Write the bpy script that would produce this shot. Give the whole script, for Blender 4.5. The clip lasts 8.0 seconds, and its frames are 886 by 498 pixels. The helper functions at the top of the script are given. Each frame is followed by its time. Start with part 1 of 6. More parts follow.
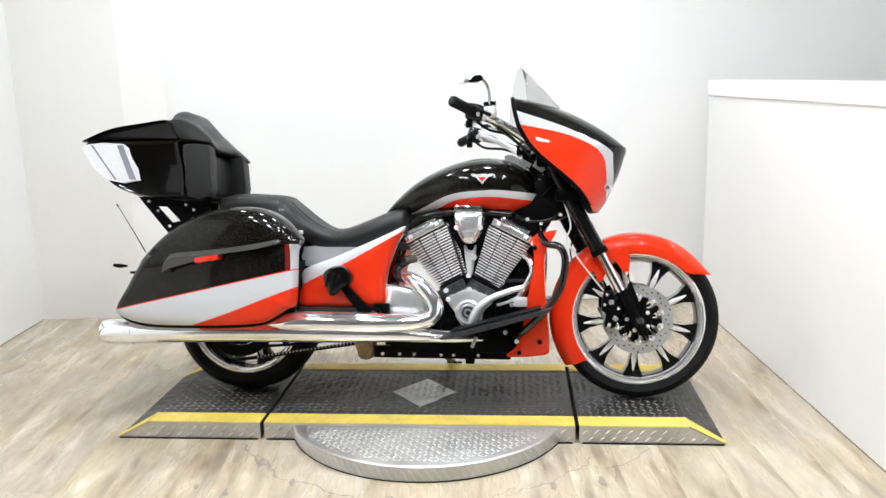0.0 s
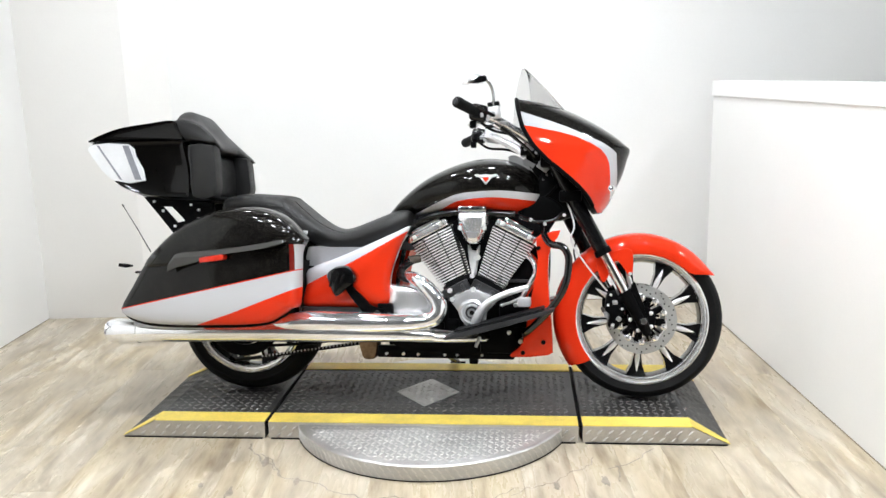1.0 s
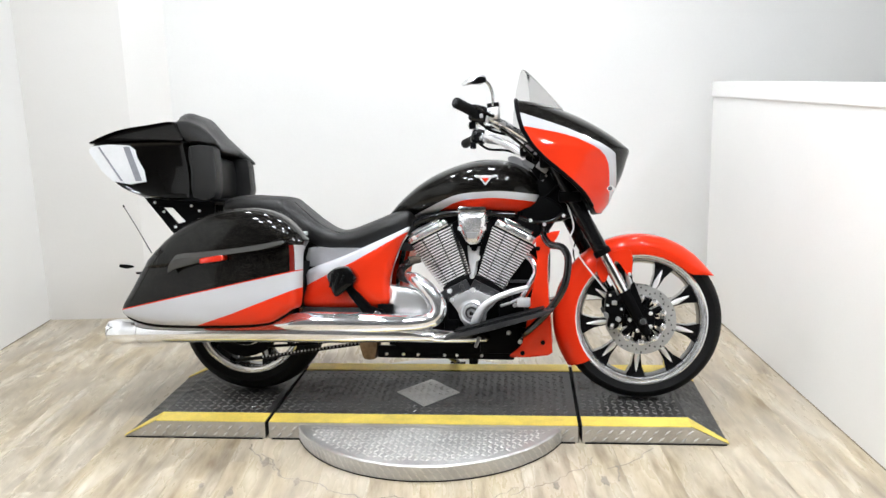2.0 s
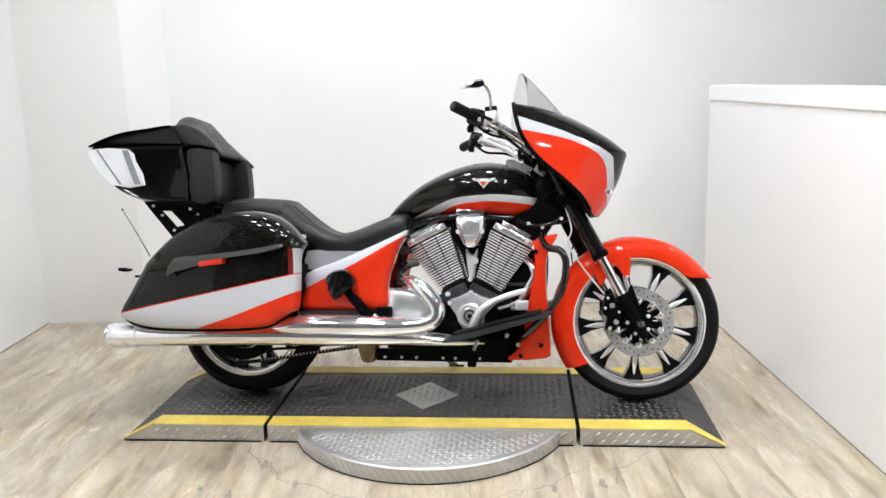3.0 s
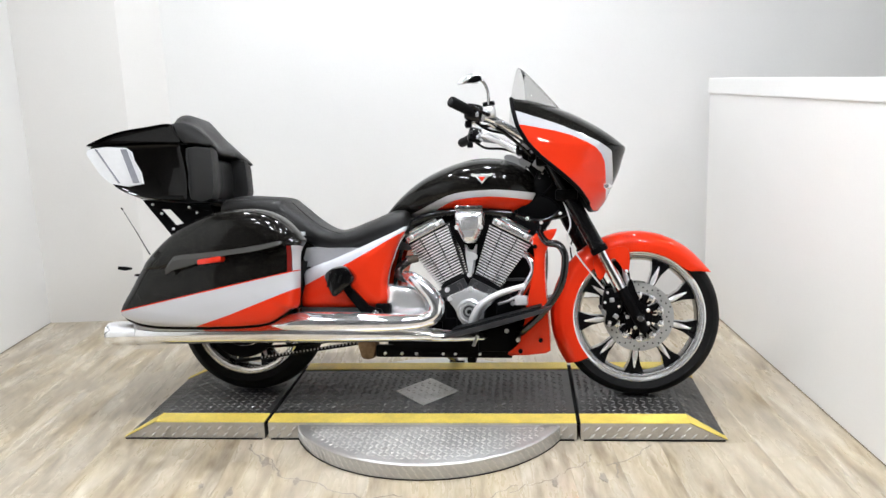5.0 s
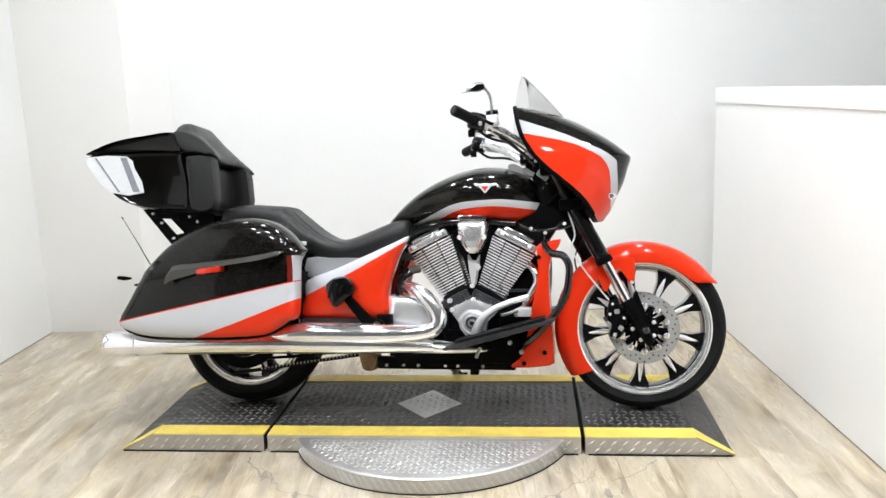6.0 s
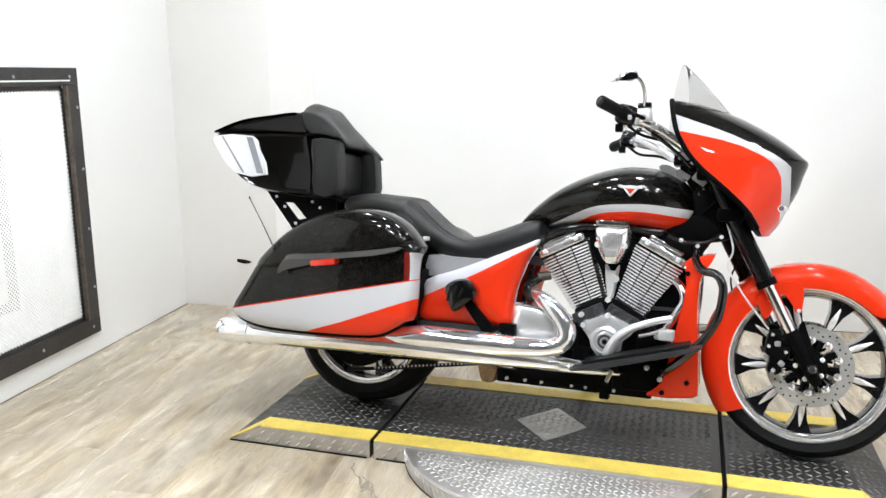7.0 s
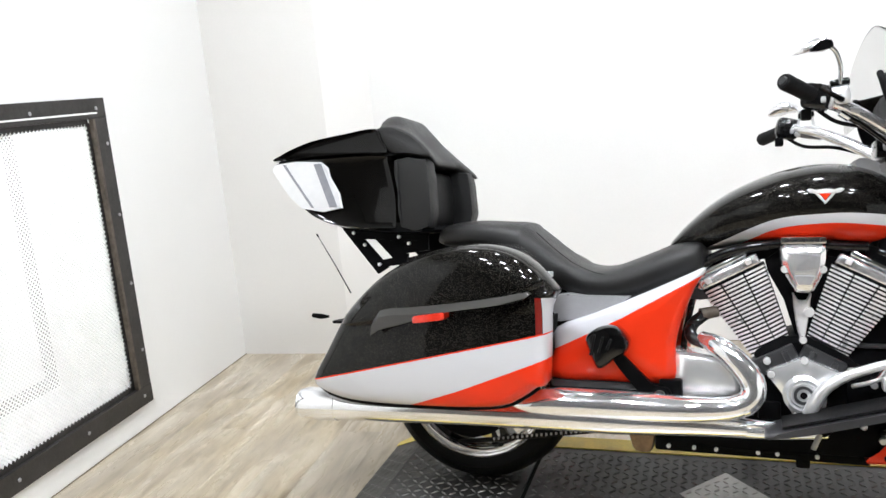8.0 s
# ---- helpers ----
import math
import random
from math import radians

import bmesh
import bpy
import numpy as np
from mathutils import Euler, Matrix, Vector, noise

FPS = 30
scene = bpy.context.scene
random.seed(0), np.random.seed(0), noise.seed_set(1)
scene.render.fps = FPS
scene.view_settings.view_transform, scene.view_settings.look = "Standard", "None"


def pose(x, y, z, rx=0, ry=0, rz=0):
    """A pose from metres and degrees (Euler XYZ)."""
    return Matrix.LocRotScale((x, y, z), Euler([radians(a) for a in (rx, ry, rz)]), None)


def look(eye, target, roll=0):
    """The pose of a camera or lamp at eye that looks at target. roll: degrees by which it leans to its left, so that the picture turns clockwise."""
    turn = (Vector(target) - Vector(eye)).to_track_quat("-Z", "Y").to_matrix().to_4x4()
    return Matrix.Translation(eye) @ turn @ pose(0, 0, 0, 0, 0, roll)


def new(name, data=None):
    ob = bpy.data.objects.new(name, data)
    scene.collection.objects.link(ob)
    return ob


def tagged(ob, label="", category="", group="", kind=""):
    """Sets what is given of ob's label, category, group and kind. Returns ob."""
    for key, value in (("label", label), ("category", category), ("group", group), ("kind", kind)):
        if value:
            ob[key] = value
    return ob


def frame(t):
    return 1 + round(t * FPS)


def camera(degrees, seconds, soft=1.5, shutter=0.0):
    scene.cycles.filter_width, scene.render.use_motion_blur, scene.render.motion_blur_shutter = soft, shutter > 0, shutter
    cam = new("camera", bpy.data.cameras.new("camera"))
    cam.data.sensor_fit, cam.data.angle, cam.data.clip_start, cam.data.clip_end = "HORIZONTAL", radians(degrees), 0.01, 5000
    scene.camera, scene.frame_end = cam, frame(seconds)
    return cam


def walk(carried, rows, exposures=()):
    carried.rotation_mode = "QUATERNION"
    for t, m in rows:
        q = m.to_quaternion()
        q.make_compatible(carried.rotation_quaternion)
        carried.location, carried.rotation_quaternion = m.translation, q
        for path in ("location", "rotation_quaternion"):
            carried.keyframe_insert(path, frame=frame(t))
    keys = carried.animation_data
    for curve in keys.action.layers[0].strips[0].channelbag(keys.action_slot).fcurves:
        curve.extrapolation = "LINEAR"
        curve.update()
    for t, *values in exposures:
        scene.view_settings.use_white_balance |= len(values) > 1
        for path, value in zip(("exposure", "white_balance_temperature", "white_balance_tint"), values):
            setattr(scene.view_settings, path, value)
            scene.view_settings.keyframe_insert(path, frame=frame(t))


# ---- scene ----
cam = camera(56.7, 8.0)
PATH = [
    (0, (0.202, 0.0, 1.364), (0.193, 1.958, 0.956), -1.5),
    (0.5, (0.205, -0.002, 1.365), (0.189, 1.956, 0.956), -1.5),
    (1, (0.203, -0.009, 1.367), (0.184, 1.949, 0.959), -1.5),
    (1.5, (0.209, -0.013, 1.366), (0.186, 1.945, 0.958), -1.6),
    (3, (0.21, -0.025, 1.368), (0.192, 1.935, 0.97), -1.6),
    (3.5, (0.221, -0.027, 1.368), (0.197, 1.932, 0.964), -2.0),
    (4, (0.22, -0.031, 1.363), (0.193, 1.928, 0.961), -2.0),
    (4.5, (0.218, -0.027, 1.365), (0.194, 1.931, 0.959), -2.1),
    (5.8, (0.243, 0.003, 1.359), (0.213, 1.961, 0.953), -2.3),
    (6, (0.24, 0.019, 1.354), (0.2, 1.982, 0.974), -2.1),
    (6.1, (0.261, 0.028, 1.35), (0.197, 1.991, 0.972), -1.7),
    (6.2, (0.283, 0.046, 1.347), (0.203, 2.01, 0.977), -1.3),
    (6.3, (0.305, 0.072, 1.348), (0.196, 2.034, 0.978), -1.8),
    (6.4, (0.324, 0.107, 1.35), (0.166, 2.065, 0.976), -2.1),
    (6.5, (0.336, 0.149, 1.354), (0.13, 2.101, 0.969), -2.2),
    (6.6, (0.344, 0.178, 1.366), (0.108, 2.125, 0.974), -1.4),
    (6.7, (0.344, 0.211, 1.375), (0.057, 2.149, 0.974), -1.5),
    (6.8, (0.337, 0.246, 1.378), (0.002, 2.173, 0.959), -0.7),
    (6.9, (0.319, 0.288, 1.376), (-0.059, 2.204, 0.946), -0.6),
    (7, (0.29, 0.338, 1.37), (-0.111, 2.252, 0.952), -0.3),
    (7.1, (0.236, 0.411, 1.374), (-0.161, 2.326, 0.957), -0.9),
    (7.2, (0.194, 0.456, 1.377), (-0.202, 2.373, 0.968), -1.6),
    (7.3, (0.155, 0.492, 1.38), (-0.237, 2.413, 0.986), -1.0),
    (7.4, (0.115, 0.53, 1.384), (-0.248, 2.457, 0.988), -2.4),
    (7.5, (0.068, 0.587, 1.383), (-0.308, 2.513, 0.998), -4.3),
    (7.6, (0.036, 0.646, 1.386), (-0.357, 2.561, 0.96), -5.3),
    (7.7, (0.003, 0.71, 1.383), (-0.403, 2.618, 0.939), -5.6),
    (7.8, (-0.03, 0.775, 1.376), (-0.444, 2.68, 0.931), -5.7),
    (7.9, (-0.064, 0.842, 1.367), (-0.502, 2.744, 0.931), -5.0),
    (8, (-0.103, 0.914, 1.358), (-0.59, 2.812, 0.954), -5.1),
]
EXPOSURES = [(0.0, 0.85, 6500, 10), (1.5, 0.82, 6500, 10), (3.0, 0.66, 6500, 12), (3.5, 0.63, 6500, 12), (4.5, 0.63, 6500, 12), (6.0, 0.82, 6500, 10), (6.5, 0.88, 6500, 10), (7.5, 0.86, 6500, 10), (8.0, 0.87, 6500, 11)]
walk(cam, [(t, look(eye, target, roll)) for t, eye, target, roll in PATH], EXPOSURES)

# ---- world and light ----
world = bpy.data.worlds.new("world")
scene.world = world
world.use_nodes = True
world.node_tree.nodes["Background"].inputs["Color"].default_value = (1.0, 0.97, 0.93, 1)
world.node_tree.nodes["Background"].inputs["Strength"].default_value = 0.05

LIGHT_POWER = 102.0
LIGHT_COLOUR = (0.94, 0.985, 1.03, 1)


# ---- materials ----
def nodes_of(name):
    m = bpy.data.materials.new(name)
    m.use_nodes = True
    t = m.node_tree
    return m, t, t.nodes["Principled BSDF"]


def link(t, a, b):
    t.links.new(a, b)


def coords(t, scale=(1, 1, 1), which="Object"):
    c = t.nodes.new("ShaderNodeTexCoord")
    p = t.nodes.new("ShaderNodeMapping")
    p.inputs["Scale"].default_value = scale
    link(t, c.outputs[which], p.inputs["Vector"])
    return p.outputs["Vector"]


def noise_of(t, vec, scale, detail=4, rough=0.55):
    n = t.nodes.new("ShaderNodeTexNoise")
    n.inputs["Scale"].default_value = scale
    n.inputs["Detail"].default_value = detail
    n.inputs["Roughness"].default_value = rough
    link(t, vec, n.inputs["Vector"])
    return n.outputs["Fac"]


def ramp(t, fac, stops, interp="LINEAR"):
    r = t.nodes.new("ShaderNodeValToRGB")
    r.color_ramp.interpolation = interp
    e = r.color_ramp.elements
    while len(e) < len(stops):
        e.new(0.5)
    for el, (p, c) in zip(e, stops):
        el.position = p
        el.color = c if len(c) == 4 else (*c, 1)
    link(t, fac, r.inputs["Fac"])
    return r.outputs["Color"]


def grey(v):
    return (v, v, v, 1)


def calc(t, op, a, b=None):
    n = t.nodes.new("ShaderNodeMath")
    n.operation = op
    for i, v in enumerate((a, b)):
        if v is None:
            continue
        if isinstance(v, (int, float)):
            n.inputs[i].default_value = v
        else:
            link(t, v, n.inputs[i])
    return n.outputs[0]


def mixed(t, fac, a, b):
    n = t.nodes.new("ShaderNodeMix")
    n.data_type = "RGBA"
    if isinstance(fac, (int, float)):
        n.inputs["Factor"].default_value = fac
    else:
        link(t, fac, n.inputs["Factor"])
    for key, v in (("A", a), ("B", b)):
        sock = [q for q in n.inputs if q.name == key and q.type == "RGBA"][0]
        if isinstance(v, tuple):
            sock.default_value = v if len(v) == 4 else (*v, 1)
        else:
            link(t, v, sock)
    return [q for q in n.outputs if q.type == "RGBA"][0]


def bump(t, b, height, strength, distance=0.01):
    n = t.nodes.new("ShaderNodeBump")
    n.inputs["Strength"].default_value = strength
    n.inputs["Distance"].default_value = distance
    link(t, height, n.inputs["Height"])
    link(t, n.outputs["Normal"], b.inputs["Normal"])


def plain(name, colour, rough=0.5, metal=0.0, coat=0.0, vary=0.15, scale=6.0, grain=60.0, relief=0.05, rough_vary=0.08, spec=0.5):
    """A surface of one colour with stains at a large scale, grain at a small one, and fine relief."""
    m, t, b = nodes_of(name)
    v = coords(t)
    big = noise_of(t, v, scale, 3)
    fine = noise_of(t, v, grain, 5)
    both = calc(t, "ADD", calc(t, "MULTIPLY", big, 0.65), calc(t, "MULTIPLY", fine, 0.35))
    lo = tuple(c * (1 - vary) for c in colour)
    hi = tuple(min(1, c * (1 + vary)) for c in colour)
    link(t, ramp(t, both, [(0.3, lo), (0.7, hi)]), b.inputs["Base Color"])
    link(t, ramp(t, big, [(0.3, grey(max(0.02, rough - rough_vary))), (0.7, grey(min(1, rough + rough_vary)))]), b.inputs["Roughness"])
    b.inputs["Metallic"].default_value = metal
    b.inputs["Specular IOR Level"].default_value = spec
    b.inputs["Coat Weight"].default_value = coat
    b.inputs["Coat IOR"].default_value = 1.4
    b.inputs["Coat Roughness"].default_value = 0.04
    if relief:
        bump(t, b, fine, relief)
    return m


RED = (0.70, 0.034, 0.009)
SILVER = (0.53, 0.535, 0.56)
BLACK = (0.0022, 0.002, 0.0017)


def paint(name, bands, x0, x1, top=BLACK, hair=None, flake=True, straight=False, columns=()):
    """Glossy vehicle paint in bands. Each band is (colour, points): the colour lies below the line through the points (x, z). Columns: colour, from x, to x, top z."""
    m, t, b = nodes_of(name)
    tc = t.nodes.new("ShaderNodeTexCoord")
    sep = t.nodes.new("ShaderNodeSeparateXYZ")
    link(t, tc.outputs["Object"], sep.inputs[0])
    along = calc(t, "DIVIDE", calc(t, "SUBTRACT", sep.outputs["X"], x0), x1 - x0)
    vor = t.nodes.new("ShaderNodeTexVoronoi")
    vor.inputs["Scale"].default_value = 900
    link(t, tc.outputs["Object"], vor.inputs["Vector"])
    if flake:
        spark = t.nodes.new("ShaderNodeSeparateColor")
        link(t, vor.outputs["Color"], spark.inputs[0])
        dots = calc(t, "GREATER_THAN", spark.outputs[0], 0.90)
        colour = mixed(t, dots, top, (0.058, 0.054, 0.047))
        metal = calc(t, "MULTIPLY", dots, 0.3)
    else:
        colour = mixed(t, 0.0, top, top)
        metal = None
    for c, a, e, z in columns:
        inside = calc(t, "MULTIPLY", calc(t, "GREATER_THAN", sep.outputs["X"], a), calc(t, "LESS_THAN", sep.outputs["X"], e))
        colour = mixed(t, calc(t, "MULTIPLY", inside, calc(t, "LESS_THAN", sep.outputs["Z"], z)), colour, c)
    for c, pts in bands:
        line = calc(t, "MULTIPLY", ramp(t, along, [((x - x0) / (x1 - x0), grey(z / 2)) for x, z in pts], "CARDINAL" if len(pts) > 3 and not straight else "LINEAR"), 2.0)
        if hair and c == SILVER:
            rim = calc(t, "LESS_THAN", sep.outputs["Z"], calc(t, "ADD", line, hair))
            colour = mixed(t, rim, colour, RED)
        below = calc(t, "LESS_THAN", sep.outputs["Z"], line)
        colour = mixed(t, below, colour, c)
        if metal is not None:
            metal = calc(t, "MULTIPLY", metal, calc(t, "SUBTRACT", 1.0, below))
    link(t, colour, b.inputs["Base Color"])
    if metal is not None:
        link(t, metal, b.inputs["Metallic"])
    b.inputs["Roughness"].default_value = 0.35
    b.inputs["Specular IOR Level"].default_value = 0.03
    b.inputs["Coat Weight"].default_value = 1.0
    b.inputs["Coat IOR"].default_value = 1.32
    b.inputs["Coat Roughness"].default_value = 0.03
    peel = noise_of(t, tc.outputs["Object"], 90, 2)
    bump(t, b, peel, 0.015, 0.004)
    return m


M_WALL = plain("wall_paint", (0.80, 0.795, 0.78), 0.55, vary=0.03, scale=1.3, grain=140, relief=0.04)
# wall white made darker and warmer: the column's shading is in its colour
M_COLUMN = plain("shaded_column_paint", (0.775, 0.76, 0.735), 0.55, vary=0.03, scale=1.3, grain=140, relief=0.04)
# dimness of the unseen room is put into these two colours, darkening reflections
M_DIM = plain("darkened_room_paint", (0.17, 0.165, 0.155), 0.7, vary=0.1, scale=1.3, grain=140, relief=0.04)
M_CEIL = plain("darkened_ceiling_paint", (0.16, 0.152, 0.145), 0.8, vary=0.04, scale=1.0, grain=90, relief=0.05)
M_TRIM = plain("white_trim", (0.82, 0.82, 0.81), 0.4, vary=0.03, scale=3, relief=0.02)
M_CHROME = plain("chrome", (0.84, 0.86, 0.89), 0.07, 1.0, vary=0.03, scale=9, relief=0.003, rough_vary=0.03)
M_ALU = plain("machined_aluminium", (0.90, 0.90, 0.905), 0.34, 0.5, vary=0.06, scale=20, grain=200, relief=0.02)
M_POLISH = plain("polished_cover", (0.90, 0.905, 0.92), 0.17, 0.7, vary=0.04, scale=12, relief=0.01)
M_SATIN = plain("satin_silver", (0.80, 0.80, 0.81), 0.36, 0.6, vary=0.08, scale=18, relief=0.02)
M_BLACK = plain("gloss_black", (0.005, 0.005, 0.0055), 0.25, coat=0.9, vary=0.25, scale=8, relief=0.01, spec=0.08)
M_PLASTIC = plain("black_plastic", (0.003, 0.003, 0.0033), 0.42, vary=0.25, scale=14, grain=240, relief=0.08, spec=0.04)
M_CASE = plain("black_engine_coat", (0.0035, 0.0035, 0.004), 0.5, vary=0.3, scale=20, grain=220, relief=0.1, spec=0.04)
M_LEATHER = plain("black_vinyl", (0.0055, 0.0053, 0.0053), 0.42, vary=0.3, scale=7, grain=320, relief=0.2, spec=0.42)
M_GLOSS = plain("wet_gloss_black", (0.003, 0.003, 0.0033), 0.12, coat=1.0, vary=0.25, scale=9, relief=0.006, spec=0.3)
M_FILL = plain("silver_grey_filler", (0.36, 0.36, 0.37), 0.3, 0.2, coat=0.4, vary=0.1, scale=9, relief=0.02)
M_FOOT = plain("brown_wall_foot_line", (0.20, 0.165, 0.125), 0.75, vary=0.4, scale=11, spec=0.1)
M_RUBBER = plain("tyre_rubber", (0.005, 0.005, 0.0054), 0.6, vary=0.3, scale=11, grain=160, relief=0.15, spec=0.15)
M_GREYP = plain("grey_plastic", (0.030, 0.030, 0.032), 0.4, vary=0.15, scale=10, relief=0.05, spec=0.35)
M_GREYL = plain("mid_grey_plastic", (0.022, 0.022, 0.024), 0.4, vary=0.1, scale=10, relief=0.04, spec=0.4)
M_RED = paint("red_paint", [], 0, 1, top=RED, flake=False)
M_BLKPAINT = paint("black_flake_paint", [], 0, 1)
M_TRUNK = paint("plain_black_paint", [], 0, 1, flake=False)
# black flake paint greyed: the light caught by the ledge is in its colour
M_LEDGE = paint("lit_flake_paint", [], 0, 1, top=(0.05, 0.049, 0.046))
M_RIM = plain("polished_rim", (0.86, 0.86, 0.87), 0.14, 0.75, vary=0.05, scale=14, relief=0.01)
M_EXHAUST = plain("exhaust_chrome", (0.88, 0.89, 0.91), 0.10, 0.88, vary=0.04, scale=9, relief=0.004, rough_vary=0.04)
M_CAST = plain("cast_grey_metal", (0.36, 0.36, 0.365), 0.42, 0.5, vary=0.15, scale=18, relief=0.04)
M_DISC = plain("brake_disc_steel", (0.50, 0.50, 0.49), 0.34, 0.6, vary=0.12, scale=30, grain=260, relief=0.03)
M_BROWN = plain("heat_tinted_steel", (0.30, 0.20, 0.12), 0.4, 0.9, vary=0.45, scale=24, relief=0.1)
M_PLATE = plain("tread_plate_aluminium", (0.51, 0.505, 0.49), 0.42, 0.7, vary=0.14, scale=9, grain=90, relief=0.06)
M_DARKPLATE = plain("worn_dark_tread_plate", (0.049, 0.048, 0.047), 0.42, 0.4, vary=0.35, scale=5, grain=70, relief=0.08)
M_EDGE = plain("dull_tread_plate_edge", (0.47, 0.435, 0.38), 0.45, 0.4, vary=0.2, scale=9, grain=90, relief=0.06)
M_LUG = plain("worn_lug_metal", (0.155, 0.153, 0.148), 0.36, 0.5, vary=0.2, scale=14, grain=90, relief=0.04)
M_LUGB = plain("bright_lug_metal", (0.58, 0.565, 0.54), 0.45, 0.4, vary=0.12, scale=14, grain=90, relief=0.04)
M_YELLOW = plain("yellow_safety_paint", (0.80, 0.62, 0.12), 0.5, vary=0.18, scale=12, grain=90, relief=0.08)
M_GAP = plain("dark_joint_and_foot_shadow", (0.008, 0.008, 0.008), 0.8, vary=0.2, spec=0.05)
M_STEEL = plain("dark_steel_frame", (0.035, 0.032, 0.03), 0.45, 0.3, vary=0.5, scale=9, grain=60, relief=0.1)
M_DUCT = plain("duct_sheet", (0.72, 0.72, 0.71), 0.5, vary=0.1, scale=3)
M_RUST = plain("worn_brown_steel", (0.10, 0.082, 0.065), 0.45, 0.5, vary=0.6, scale=14, grain=60, relief=0.1)
M_MESHW = plain("white_painted_mesh", (0.90, 0.90, 0.89), 0.45, vary=0.05, scale=9)
M_AMBER = plain("red_reflector", (0.60, 0.03, 0.014), 0.15, coat=0.6, vary=0.12, scale=60)
M_LENS = plain("clear_tail_lens", (0.88, 0.885, 0.90), 0.12, 0.2, coat=1.0, vary=0.06, scale=12)
M_LENSG = plain("grey_lens_band", (0.36, 0.37, 0.41), 0.15, 0.3, coat=1.0, vary=0.15, scale=9)
M_LENSD = plain("smoked_lens_stripe", (0.16, 0.16, 0.17), 0.12, 0.4, coat=1.0, vary=0.1, scale=12)


def planks():
    m, t, b = nodes_of("oak_vinyl_plank")
    info = t.nodes.new("ShaderNodeObjectInfo")
    tc = t.nodes.new("ShaderNodeTexCoord")
    shift = t.nodes.new("ShaderNodeVectorMath")
    shift.operation = "MULTIPLY_ADD"
    link(t, info.outputs["Random"], shift.inputs[0])
    shift.inputs[1].default_value = (37, 91, 13)
    link(t, tc.outputs["Object"], shift.inputs[2])
    stretch = t.nodes.new("ShaderNodeMapping")
    stretch.inputs["Scale"].default_value = (7.0, 1.15, 7.0)
    link(t, shift.outputs[0], stretch.inputs["Vector"])
    grain = noise_of(t, stretch.outputs[0], 2.6, 5, 0.56)
    fine = t.nodes.new("ShaderNodeMapping")
    fine.inputs["Scale"].default_value = (60, 3, 60)
    link(t, shift.outputs[0], fine.inputs["Vector"])
    hairs = noise_of(t, fine.outputs[0], 4.0, 4)
    cloud = noise_of(t, shift.outputs[0], 2.2, 3)
    broad = t.nodes.new("ShaderNodeMapping")
    broad.inputs["Scale"].default_value = (5.0, 1.0, 5.0)
    broad.inputs["Location"].default_value = (3.1, 7.7, 0)
    link(t, shift.outputs[0], broad.inputs["Vector"])
    hue = noise_of(t, broad.outputs[0], 1.7, 3, 0.5)
    # honey-coloured and grey-beige streaks lie side by side
    honey = ramp(t, grain, [(0.28, (0.215, 0.155, 0.085)), (0.44, (0.385, 0.308, 0.195)), (0.56, (0.490, 0.412, 0.282)), (0.70, (0.60, 0.525, 0.39))])
    ash = ramp(t, grain, [(0.28, (0.195, 0.152, 0.103)), (0.44, (0.365, 0.308, 0.226)), (0.56, (0.465, 0.404, 0.310)), (0.70, (0.585, 0.525, 0.425))])
    c = mixed(t, ramp(t, calc(t, "ADD", calc(t, "MULTIPLY", info.outputs["Random"], 0.16), hue), [(0.42, grey(0)), (0.72, grey(1))]), honey, ash)
    c = mixed(t, calc(t, "MULTIPLY", ramp(t, cloud, [(0.35, grey(0)), (0.7, grey(1))]), 0.35), c, (0.58, 0.53, 0.455))
    c = mixed(t, calc(t, "MULTIPLY", ramp(t, hairs, [(0.25, grey(1)), (0.45, grey(0))]), 0.12), c, (0.16, 0.11, 0.07))
    # a few small dark knots
    knots = t.nodes.new("ShaderNodeTexVoronoi")
    knots.inputs["Scale"].default_value = 0.75
    link(t, broad.outputs[0], knots.inputs["Vector"])
    c = mixed(t, calc(t, "MULTIPLY", ramp(t, knots.outputs["Distance"], [(0.015, grey(1)), (0.075, grey(0))]), 0.5), c, (0.17, 0.13, 0.10))
    link(t, c, b.inputs["Base Color"])
    link(t, ramp(t, grain, [(0.3, grey(0.34)), (0.7, grey(0.23))]), b.inputs["Roughness"])
    bump(t, b, hairs, 0.06, 0.003)
    return m


M_PLANK = planks()
M_SCUFF = plain("scratch_dirt", (0.27, 0.235, 0.19), 0.6, vary=0.35, scale=40)


def emitter(name, colour, strength):
    m, t, b = nodes_of(name)
    b.inputs["Base Color"].default_value = (0.8, 0.8, 0.8, 1)
    b.inputs["Emission Color"].default_value = colour
    b.inputs["Emission Strength"].default_value = strength
    return m


M_LAMP = emitter("lamp_diffuser", LIGHT_COLOUR, LIGHT_POWER)
# glow for the unseen panel added in the duct
M_DUCT_GLOW = emitter("duct_glow", LIGHT_COLOUR, 9.0)


def tinted_screen():
    m, t, b = nodes_of("smoked_windscreen")
    b.inputs["Base Color"].default_value = (0.79, 0.79, 0.785, 1)
    b.inputs["Transmission Weight"].default_value = 1.0
    b.inputs["Roughness"].default_value = 0.03
    b.inputs["IOR"].default_value = 1.12
    return m


M_SCREEN = tinted_screen()


